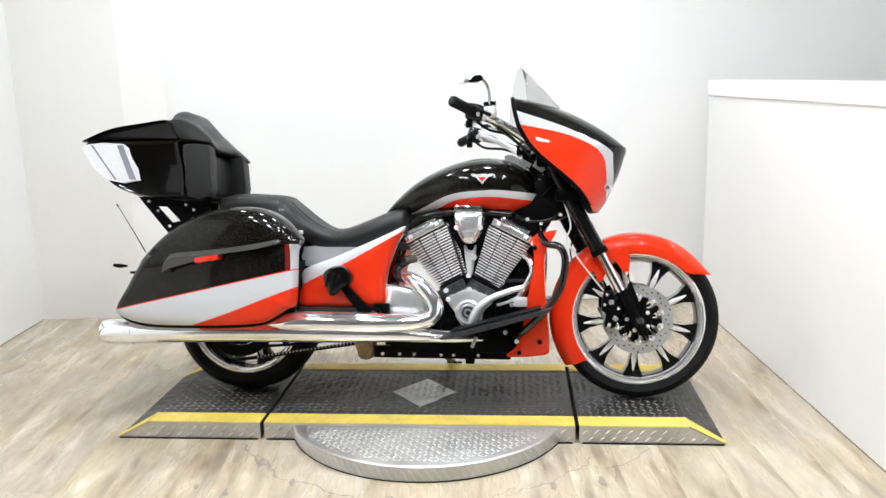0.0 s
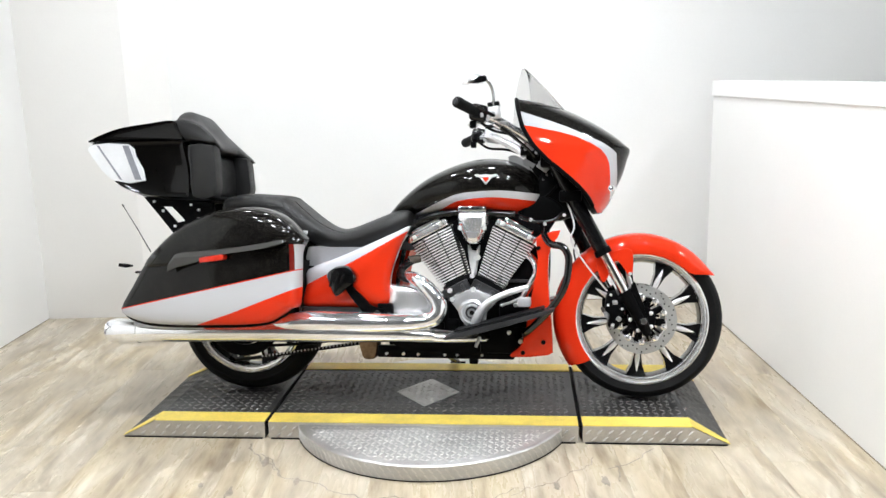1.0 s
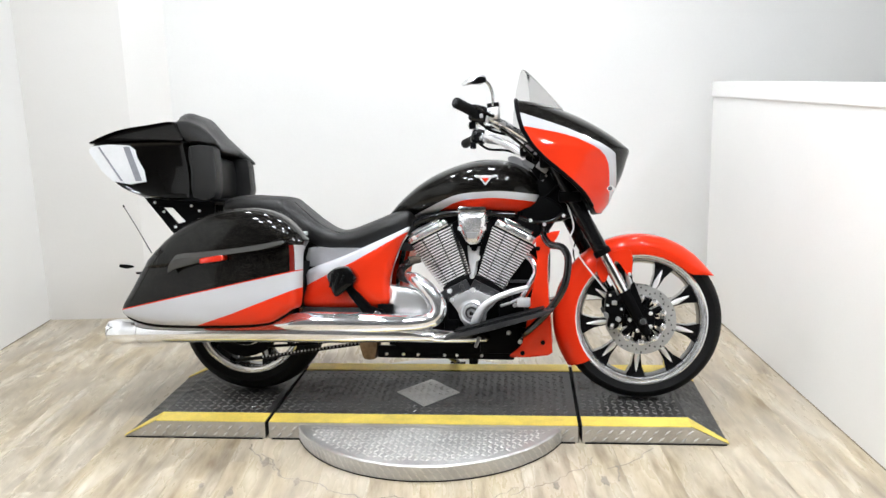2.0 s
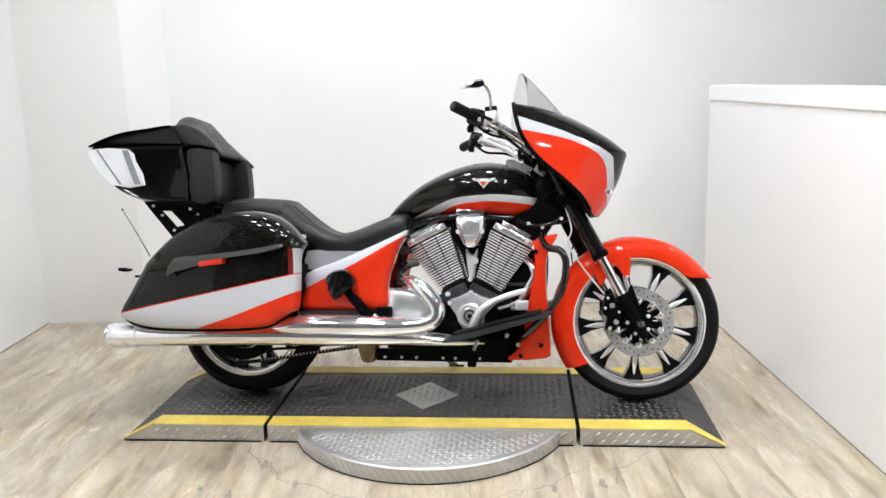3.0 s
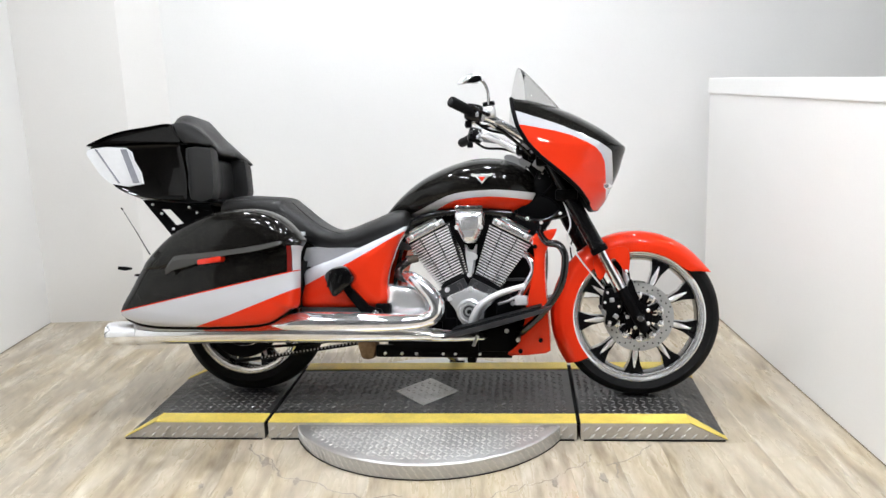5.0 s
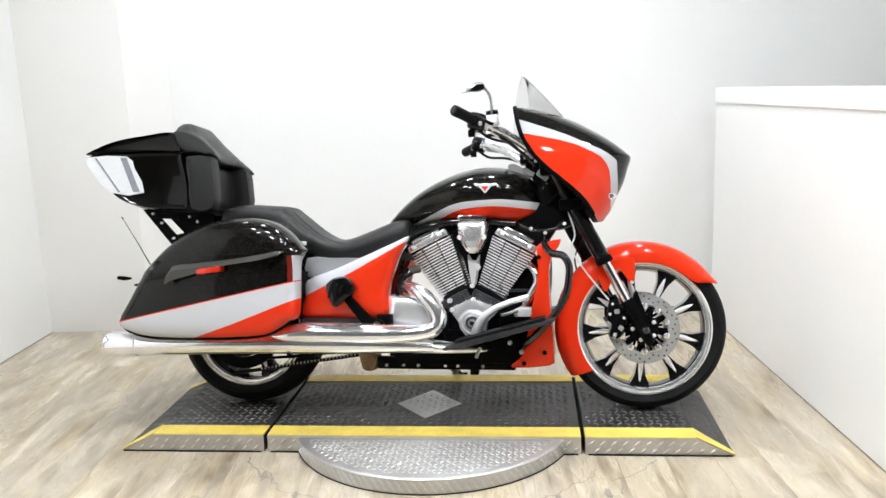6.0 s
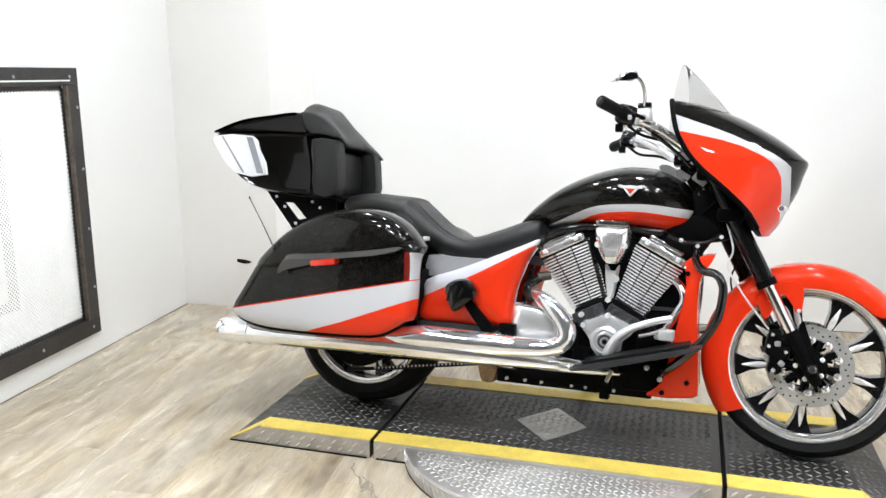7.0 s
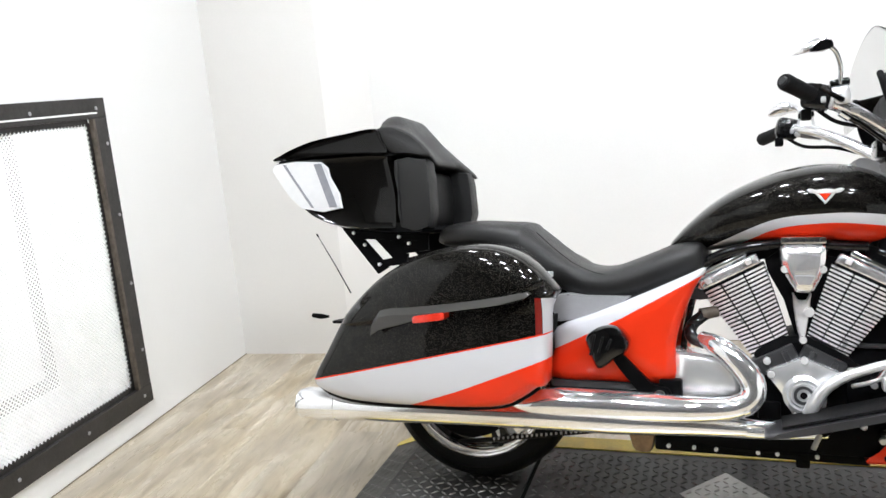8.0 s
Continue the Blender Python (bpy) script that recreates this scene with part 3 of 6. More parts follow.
def ramp_section(x0, x1, front0, back0, slope_l, slope_r):
    """One section of tread plate with bevelled long sides. slope: run of the sloping end, if it has one."""
    ob = thing("ramp_section" if (slope_l or slope_r) else "lift_deck",
               "low dark tread-plate ramp with worn yellow safety edges" if (slope_l or slope_r) else "dark tread-plate deck with yellow edges and bright diamond inlay",
               "ramp" if (slope_l or slope_r) else "platform", PLAT, "lift platform sections")
    f1, b1 = front0 + 0.003, back0 - 0.003
    low = [(x0, front0), (x1, front0), (x1, back0), (x0, back0)]
    high = [(x0 + slope_l, f1), (x1 - slope_r, f1), (x1 - slope_r, b1), (x0 + slope_l, b1)]
    part("deck_plate", frustum(low, high, 0, PLAT_Z), M_DARKPLATE, ob, smooth=False)
    skirt = [[(x0 - 0.0, front0 - 0.003, 0.001), (x1, front0 - 0.003, 0.001)], [(x0 + slope_l, f1 - 0.003, PLAT_Z + 0.001), (x1 - slope_r, f1 - 0.003, PLAT_Z + 0.001)]]
    bm = bmesh.new()
    a = [bm.verts.new(p) for p in (skirt[0][0], skirt[0][1], skirt[1][1], skirt[1][0])]
    c = [bm.verts.new(Vector(p.co) + Vector((0, 0.0025, 0.0))) for p in a]
    bm.faces.new(a), bm.faces.new(c)
    for i in range(4):
        bm.faces.new((a[i], a[(i + 1) % 4], c[(i + 1) % 4], c[i]))
    tip = 0.13
    lug = bmesh.new()
    edge_m = Matrix.Translation((0, front0 - 0.004, 0)) @ Matrix.Rotation(math.atan2(PLAT_Z, 0.003), 4, "X")
    lug_field(lug, lambda x, y: x0 + 0.02 + slope_l * y / 0.066 < x < x1 - 0.02 - slope_r * y / 0.066, x0, x1, 0.018, 0.060, 0.001, edge_m, 0.028, 1.45, False)
    # the shadow at the foot of the edge, built as a dark strip
    part("foot_line", boxed(((x0 + x1) / 2, front0 - 0.005, 0.0025), (x1 - x0 - 0.02, 0.008, 0.004)), M_GAP, ob, "dark strip as the shadow line under the edge", smooth=False)
    part("front_edge", bm, M_EDGE, ob, "dull bare tread-plate edge", smooth=False)
    tagged(part("edge_lug", lug, M_LUGB, ob, smooth=False), kind="stuff")
    for nm, ya, yb in (("front_stripe", f1 + 0.0, f1 + 0.085), ("back_stripe", b1 - 0.085, b1)):
        part(nm, boxed(((high[0][0] + high[1][0]) / 2, (ya + yb) / 2, PLAT_Z + 0.002), (high[1][0] - high[0][0], yb - ya, 0.004)), M_YELLOW, ob, "worn yellow safety stripe", smooth=False)
    for slope, xe, xi in ((slope_l, x0, x0 + slope_l), (slope_r, x1, x1 - slope_r)):
        if not slope:
            continue
        for ya, yb, yc, yd in ((front0, front0 + 0.03, f1 + 0.085, f1), (back0, back0 - 0.03, b1 - 0.085, b1)):
            q = [(xe, ya, 0.003), (xe, yb, 0.003), (xi, yc, PLAT_Z + 0.004), (xi, yd, PLAT_Z + 0.004)]
            bm = rings(bmesh.new(), [[Vector(p) for p in q], [Vector(p) + Vector((0, 0, 0.002)) for p in q]])
            part("corner_stripe", bm, M_YELLOW, ob, "worn yellow safety stripe", smooth=False)
    lug = bmesh.new()
    diamond = not (slope_l or slope_r)
    lug_field(lug, lambda x, y: not (diamond and abs(x) / 0.135 + abs(y) / 0.155 < 1.08), high[0][0] + 0.02, high[1][0] - 0.02, f1 + 0.1, b1 - 0.095, PLAT_Z, Matrix.Identity(4), 0.030, 1.3)
    for slope, xe, xi in ((slope_l, x0, x0 + slope_l), (slope_r, x1, x1 - slope_r)):
        if slope:
            sgn = 1 if xi > xe else -1
            tilt = Matrix.Translation((xe, 0, 0)) @ Matrix.Rotation(-sgn * math.atan2(PLAT_Z, slope), 4, "Y")
            n = math.hypot(PLAT_Z, slope)
            lug_field(lug, lambda x, y: True, 0.02 if sgn > 0 else -n + 0.01, n - 0.01 if sgn > 0 else -0.02, f1 + 0.1, b1 - 0.095, 0.001, tilt, 0.030, 1.3)
    tagged(part("deck_lug", lug, M_LUG, ob, smooth=False), kind="stuff")
    if diamond:
        d = [(-0.135, 0), (0, -0.155), (0.135, 0), (0, 0.155)]
        part("diamond_inlay", rings(bmesh.new(), [[(x, y, PLAT_Z - 0.001) for x, y in d], [(x, y, PLAT_Z + 0.0025) for x, y in d]]), M_PLATE, ob, "bright aluminium diamond inlay", smooth=False)
        lug = lug_field(bmesh.new(), lambda x, y: abs(x) / 0.135 + abs(y) / 0.155 < 0.88, -0.135, 0.135, -0.155, 0.155, PLAT_Z + 0.0025, Matrix.Identity(4), 0.027, 1.15)
        tagged(part("inlay_lug", lug, M_LUGB, ob, smooth=False), kind="stuff")
    return ob


FRONT, REAR = -0.330, 0.350
ramp_section(-0.594, 0.606, FRONT, REAR, 0, 0)
ramp_section(-1.19, -0.610, FRONT, REAR, 0.135, 0)
ramp_section(0.622, 1.165, FRONT, REAR, 0, 0.14)


def turntable():
    ob = thing("turntable", "round bright aluminium tread-plate turntable under the lift deck", "turntable", PLAT)
    cx, cy, wide = 0.035, -0.107, 0.556
    middle = Matrix.Translation((cx, cy, 0))
    part("disc", turned(bmesh.new(), [(wide, 0.004), (wide, 0.055), (wide - 0.004, 0.059), (wide - 0.012, 0.060)], middle, 96), M_PLATE, ob)
    # the shadow at the foot of the disc, built as a dark ring
    part("foot_ring", turned(bmesh.new(), [(wide + 0.002, 0.0005), (wide + 0.002, 0.0042)], middle, 96), M_GAP, ob, "dark ring as the shadow line under the disc")
    lug = lug_field(bmesh.new(), lambda x, y: x * x + y * y < (wide - 0.03) ** 2 and y + cy < FRONT - 0.012, -0.55, 0.55, -0.55, 0.0, 0.060, middle, 0.0215, 1.0)
    tagged(part("lug", lug, M_LUGB, ob, smooth=False), kind="stuff")
    lug = bmesh.new()
    for q in range(120):
        a = 2 * math.pi * q / 120
        for z in (0.017, 0.040):
            m = middle @ Matrix.Rotation(a + (0.026 if z > 0.03 else 0), 4, "Z") @ Matrix.Translation((wide + 0.0005, 0, z)) @ Matrix.Rotation(radians(90), 4, "Y") @ Matrix.Rotation(radians(45 if z > 0.03 else 38), 4, "Z")
            box(lug, (0, 0, 0), (0.024, 0.005, 0.0026), m)
    for x in (-0.602, 0.614):
        part("joint_strip", boxed((x, (FRONT + REAR) / 2, 0.059), (0.013, REAR - FRONT - 0.03, 0.006)), M_GAP, ob, "dark joint between the plates", smooth=False)
    tagged(part("rim_lug", lug, M_LUGB, ob, smooth=False), kind="stuff")
    return ob


turntable()

# ---- the motorcycle ----
# local axes: x ahead, y to the machine's left, z up; it leans to its left on its side stand
BIKE = pose(-0.68, 3.37, 0.070, 0, 0, -7.4) @ pose(0, 0, 0, -11, 0, 0)
bike = thing("motorcycle", "orange-red, silver and black touring motorcycle leaning on its side stand", "motorcycle", BIKE)

P_BAG = paint("case_paint", [(SILVER, [(-0.36, 0.372), (0.39, 0.537)]), (RED, [(-0.36, 0.212), (0.10, 0.366), (0.40, 0.482)])], -0.5, 0.5, hair=0.004, columns=[((0.16, 0.008, 0.006), 0.325, 0.341, 0.626), (SILVER, 0.342, 0.366, 0.626)])
P_TANK = paint("tank_paint", [(SILVER, [(0.68, 0.725), (0.876, 0.808), (1.054, 0.836), (1.25, 0.825)]), (RED, [(0.68, 0.690), (0.876, 0.778), (1.032, 0.810), (1.25, 0.796)])], 0.6, 1.3)
P_SIDE = paint("side_cover_paint", [(SILVER, [(0.30, 0.560), (0.76, 0.750)]), (RED, [(0.30, 0.450), (0.52, 0.557), (0.76, 0.690)])], 0.2, 0.8, top=RED, flake=False)
P_FAIR = paint("fairing_paint", [(SILVER, [(1.15, 1.139), (1.194, 1.127), (1.293, 1.099), (1.36, 1.078), (1.433, 1.048), (1.489, 1.026), (1.533, 0.999), (1.550, 0.984), (1.555, 0.90), (1.558, 0.78)]),
                                 (RED, [(1.15, 1.080), (1.212, 1.075), (1.323, 1.058), (1.39, 1.042), (1.452, 1.016), (1.487, 0.996), (1.508, 0.972), (1.520, 0.945), (1.525, 0.90), (1.528, 0.78)])], 1.1, 1.7, straight=True)

FX, FZ, FR = 1.652, 0.325, 0.324
RX, RZ, RR = 0.02, 0.320, 0.320


def wheel(name, x, z, r, half, rim_r, spokes, turn, label):
    m = Matrix.Translation((x, 0, z)) @ ACROSS
    w = part(name, turned(bmesh.new(), [(0.05, -0.07), (0.055, -0.05), (0.035, -0.02), (0.035, 0.02), (0.055, 0.05), (0.05, 0.07)], m, 32), M_BLACK, bike, label)
    # tyre: a closed ring with a round tread
    inner = rim_r - 0.012
    prof = [(inner, -half * 0.72), (rim_r + 0.012, -half * 0.86)]
    for k in range(9):
        a = radians(-80 + 20 * k)
        prof.append((r - half * 0.62 + half * 0.62 * math.cos(a), half * math.sin(a)))
    prof += [(rim_r + 0.012, half * 0.86), (inner, half * 0.72)]
    part("tyre", ringed(bmesh.new(), prof, m, 96), M_RUBBER, w, "black road tyre")
    # rim: bright lip each side and a black barrel
    for s in (-1, 1):
        h = half * 0.78 * s
        lip = [(rim_r + dr, h + dh * s) for dr, dh in ((0.001, 0.0), (0.003, 0.007), (-0.003, 0.011), (-0.008, 0.009), (-0.011, 0.002), (-0.016, 0.001), (-0.018, 0.006), (-0.021, 0.006), (-0.024, 0.0), (-0.025, -0.008), (-0.025, -0.024), (-0.01, -0.024))]
        part("rim_lip", ringed(bmesh.new(), lip, m, 96), M_RIM, w, "bright polished rim lip")
    barrel = [(rim_r - 0.006, -half * 0.6), (rim_r - 0.028, -half * 0.55), (rim_r - 0.036, 0), (rim_r - 0.028, half * 0.55), (rim_r - 0.006, half * 0.6)]
    part("rim", ringed(bmesh.new(), barrel, m, 96), M_BLACK, w, "gloss black rim")
    for k in range(spokes):
        a = radians(turn) + 2 * math.pi * k / spokes
        g = Matrix.Translation((x, 0, z)) @ Matrix.Rotation(-a, 4, "Y")
        R1 = rim_r - 0.022
        q = R1 * math.sin(radians(10))
        blade = [(0.045, -0.014), (R1 * 0.55, -0.012), (R1 * 0.8, -0.022), (R1 * 0.985, -q), (R1, 0), (R1 * 0.985, q), (R1 * 0.8, 0.022), (R1 * 0.55, 0.012), (0.045, 0.014)]
        bm = dome(blade, [(0.94, -0.034), (1, -0.026), (1, 0.026), (0.94, 0.034)], (R1 * 0.6, 0), 1)
        bm.transform(g)
        sp = part("spoke", bm, M_BLACK, w)
        leaf = [(0.108, 0), (R1 * 0.62, -0.0095), (R1 * 0.72, -0.009), (R1 * 0.90, 0), (R1 * 0.72, 0.009), (R1 * 0.62, 0.0095)]
        bm = dome(leaf, [(1, -0.030), (1, -0.039), (0.4, -0.045)], (R1 * 0.68, 0), 3)
        bm.transform(g)
        part("blade_face", bm, M_ALU, sp, "machined bright spoke face")
    return w


def brake_disc(w, x, z, y, ro, ri):
    s = -1 if y < 0 else 1
    m = Matrix.Translation((x, y, z)) @ ACROSS
    d = part("brake_disc", ringed(bmesh.new(), [(ro, -0.0025), (ri, -0.0025), (ri, 0.0025), (ro, 0.0025)], m, 72), M_DISC, w, "drilled steel brake disc")
    part("disc_rim", ringed(bmesh.new(), [(ri + 0.002, -0.0042), (ri - 0.004, -0.0042), (ri - 0.004, 0.0042), (ri + 0.002, 0.0042)], m, 72), M_RIM, d, "bright inner edge of the disc")
    holes = bmesh.new()
    for k in range(40):
        a = 2 * math.pi * k / 40
        rr = ri + (ro - ri) * (0.3, 0.55, 0.8, 0.55)[k % 4]
        turned(holes, [(0.0034, -0.0032), (0.0034, 0.0032)], m @ Matrix.Translation((rr * math.cos(a), rr * math.sin(a), 0)), 8)
    part("drill_hole", holes, M_GAP, d)
    carrier = bmesh.new()
    turned(carrier, [(0.052, -0.006), (0.056, 0), (0.052, 0.006)], m, 32)
    for k in range(10):
        g = m @ Matrix.Rotation(2 * math.pi * k / 10, 4, "Z")
        part("carrier_arm", boxed((ri - 0.030, 0, 0), (0.046, 0.010, 0.007), g, 0.002), M_CASE, d)
    part("disc_carrier", carrier, M_CASE, d, "black disc carrier")
    for k in range(10):
        a = 2 * math.pi * (k + 0.5) / 10
        spot = m @ Matrix.Translation(((ri - 0.006) * math.cos(a), (ri - 0.006) * math.sin(a), 0))
        tab = part("disc_tab", turned(bmesh.new(), [(0.0125, -0.004), (0.0125, 0.004), (0.011, 0.005)], spot, 16), M_RIM, d, "bright riveted tab of the disc")
        part("rivet", turned(bmesh.new(), [(0.0045, -0.0065), (0.0045, 0.0065), (0.003, 0.007)], spot, 10), M_CAST, tab, "grey rivet")
    for k in range(5):
        a = 2 * math.pi * (k + 0.5) / 5
        bm = turned(bmesh.new(), [(0.008, 0.004), (0.008, 0.011), (0.005, 0.013)], m @ Matrix.Translation((0.045 * math.cos(a), 0.045 * math.sin(a), 0)), 12)
        part("bolt", bm, M_ALU, d, "chrome bolt")
    return d


front_wheel = wheel("front_wheel", FX, FZ, FR, 0.062, 0.262, 9, -14, "front wheel with nine black and silver spokes")
brake_disc(front_wheel, FX, FZ, -0.083, 0.137, 0.096)
brake_disc(front_wheel, FX, FZ, 0.083, 0.137, 0.096)
rear_wheel = wheel("rear_wheel", RX, RZ, RR, 0.090, 0.242, 9, 10, "rear wheel with black and silver spokes")
part("pulley", ringed(bmesh.new(), [(0.115, -0.016), (0.08, -0.016), (0.08, 0.016), (0.115, 0.016)], Matrix.Translation((RX, -0.12, RZ)) @ ACROSS, 48), M_CASE, rear_wheel, "black toothed belt pulley")
part("pulley_guard", ringed(bmesh.new(), [(0.165, -0.008), (0.118, -0.006), (0.118, 0.006), (0.165, 0.008)], Matrix.Translation((RX, -0.126, RZ)) @ ACROSS, 48), M_PLASTIC, rear_wheel, "black belt guard")


def front_fender():
    """A deep skirted guard swept round the wheel."""
    bm = bmesh.new()
    loops = []
    a0, a1 = 32.5, 214.0
    n = 40
    for k in range(n + 1):
        s = k / n
        a = radians(a0 + (a1 - a0) * s)
        out = 0.335 + 0.008 * math.sin(math.pi * s) + 0.014 * s
        ins = min(out - 0.006, max(0.262 - 0.004 * s, 0.181 / max(0.05, math.sin(a)))) if s < 0.3 else 0.262 - 0.004 * s
        w = 0.084
        q = out - ins
        loop = []
        for r, y in ((ins, -w), (ins + q * 0.36, -w - 0.003), (out - q * 0.42, -w * 0.96), (out - q * 0.17, -w * 0.78), (out - q * 0.04, -w * 0.42), (out, 0),
                     (out - q * 0.04, w * 0.42), (out - q * 0.17, w * 0.78), (out - q * 0.42, w * 0.96), (ins + q * 0.36, w + 0.003), (ins, w),
                     (ins, w - 0.004), (out - q * 0.5, w * 0.9), (out - q * 0.1, 0), (out - q * 0.5, -w * 0.9), (ins, -w + 0.004)):
            shear = 0.10 * max(0, (s - 0.85) / 0.15) * (out - r) / (out - ins) * 1.0
            aa = a + shear
            loop.append((FX + r * math.cos(aa), y, FZ + r * math.sin(aa)))
        loops.append(loop)
    rings(bm, loops)
    fd = part("front_fender", bm, M_RED, bike, "glossy orange-red deep front mudguard", sharp=50)
    for s in (-1, 1):
        tab = [(1.475, 0.555), (1.55, 0.60), (1.612, 0.60), (1.616, 0.515), (1.60, 0.50), (1.585, 0.525), (1.55, 0.56), (1.515, 0.485), (1.495, 0.478)]
        part("mount_tab", slab(tab, s * 0.082, s * 0.095, 0.003, 3), M_RED, fd)
        part("bolt", disc(bmesh.new(), 1.605, -0.095 if s < 0 else 0.10, 0.508, 0.007, 0.006, 12), M_ALU, fd, "chrome bolt")
    return fd


front_fender()


def fork():
    fk = part("front_fork", boxed((1.285, 0, 0.955), (0.07, 0.30, 0.05), pose(0, 0, 0, 0, 0, 0), 0.012, 2), M_PLASTIC, bike, "black front fork with bright lower sliders")
    ux, uz = math.sin(radians(28.6)), -math.cos(radians(28.6))
    for y in (-0.118, 0.118):
        back = 0.0 if y < 0 else 0.05
        p = lambda d: (1.297 - back + ux * d, y, 0.962 + uz * d)
        part("upper_tube", tubed([p(-0.01), p(0.2), p(0.40), p(0.425)], [0.030, 0.030, 0.030, 0.033], 24, 1), M_BLACK, fk, "gloss black fork tube cover")
        part("seal", tubed([p(0.405), p(0.43)], 0.034, 24, 1), M_PLASTIC, fk)
        part("slider", tubed([p(0.425), p(0.62)], [0.0205, 0.0205], 24, 1), M_CHROME, fk, "bright chrome fork slider")
        low = part("fork_leg", tubed([p(0.595), p(0.62), p(0.70), p(0.76), p(0.79)], [0.025, 0.026, 0.023, 0.021, 0.015], 20, 2), M_PLASTIC, fk, "black lower fork leg")
        s = -1 if y < 0 else 1
        part("axle_lug", slab([(1.604, 0.436), (1.618, 0.478), (1.630, 0.455), (1.669, 0.341), (1.666, 0.317), (1.650, 0.309), (1.636, 0.338)], y - 0.012, y + 0.012, 0.005, 2), M_PLASTIC, low, "broad black axle lug")
        part("axle_nut", disc(bmesh.new(), FX, y - 0.018 if s < 0 else y + 0.036, FZ, 0.018, 0.02, 20), M_BLACK, fk)
        part("axle_bolt", disc(bmesh.new(), FX, y - 0.036 if s < 0 else y + 0.044, FZ, 0.0125, 0.008, 18), M_CHROME, fk, "bright axle bolt")
        cal = part("brake_caliper", dome([(1.508, 0.40), (1.52, 0.435), (1.55, 0.44), (1.565, 0.40), (1.585, 0.385), (1.583, 0.345), (1.562, 0.335), (1.565, 0.30), (1.54, 0.285), (1.518, 0.30), (1.525, 0.345), (1.508, 0.36)], [(0.8, s * 0.070), (0.97, s * 0.076), (1, s * 0.10), (0.92, s * 0.118), (0.7, s * 0.124)], None, 3), M_PLASTIC, fk, "black brake caliper")
        for bx, bz in ((1.528, 0.425), (1.518, 0.385), (1.535, 0.305), (1.572, 0.37)):
            part("bolt", disc(bmesh.new(), bx, -0.112 if s < 0 else 0.132, bz, 0.0055, 0.020, 12), M_ALU, cal, "bright caliper bolt")
        for q, (cx, cz) in enumerate(((1.512, 0.345), (1.545, 0.395), (1.535, 0.30), (1.56, 0.33))):
            part("caliper_piece", boxed((cx, s * 0.120, cz), (0.014 + 0.006 * (q % 2), 0.016, 0.026 - 0.008 * (q % 2)), Matrix.Translation((cx, 0, cz)) @ Matrix.Rotation(radians(20 * q - 25), 4, "Y") @ Matrix.Translation((-cx, 0, -cz)), 0.004, 2), M_CAST, cal, "worn grey caliper casting")
        part("caliper_arm", tubed([(1.56, y * 0.95, 0.40), (1.60, y * 0.95, 0.43), (1.625, y * 0.95, 0.42)], 0.02, 10, 3), M_PLASTIC, fk)
    part("lower_clamp", boxed((1.37, 0, 0.815), (0.09, 0.30, 0.045), None, 0.012, 2), M_PLASTIC, fk)
    part("brake_line", tubed([(1.36, -0.11, 0.79), (1.385, -0.13, 0.70), (1.372, -0.135, 0.64), (1.42, -0.13, 0.56), (1.49, -0.12, 0.47), (1.515, -0.12, 0.44)], 0.0032, 8, 5), M_SATIN, fk, "thin steel-braided brake hose")
    part("brake_line", tubed([(1.37, -0.10, 0.80), (1.41, -0.12, 0.70), (1.385, -0.12, 0.61), (1.39, -0.11, 0.56)], 0.0032, 8, 5), M_PLASTIC, fk, "thin black cable")
    return fk


fork()


STEER = 0.01  # the front end is turned a little to the machine's left


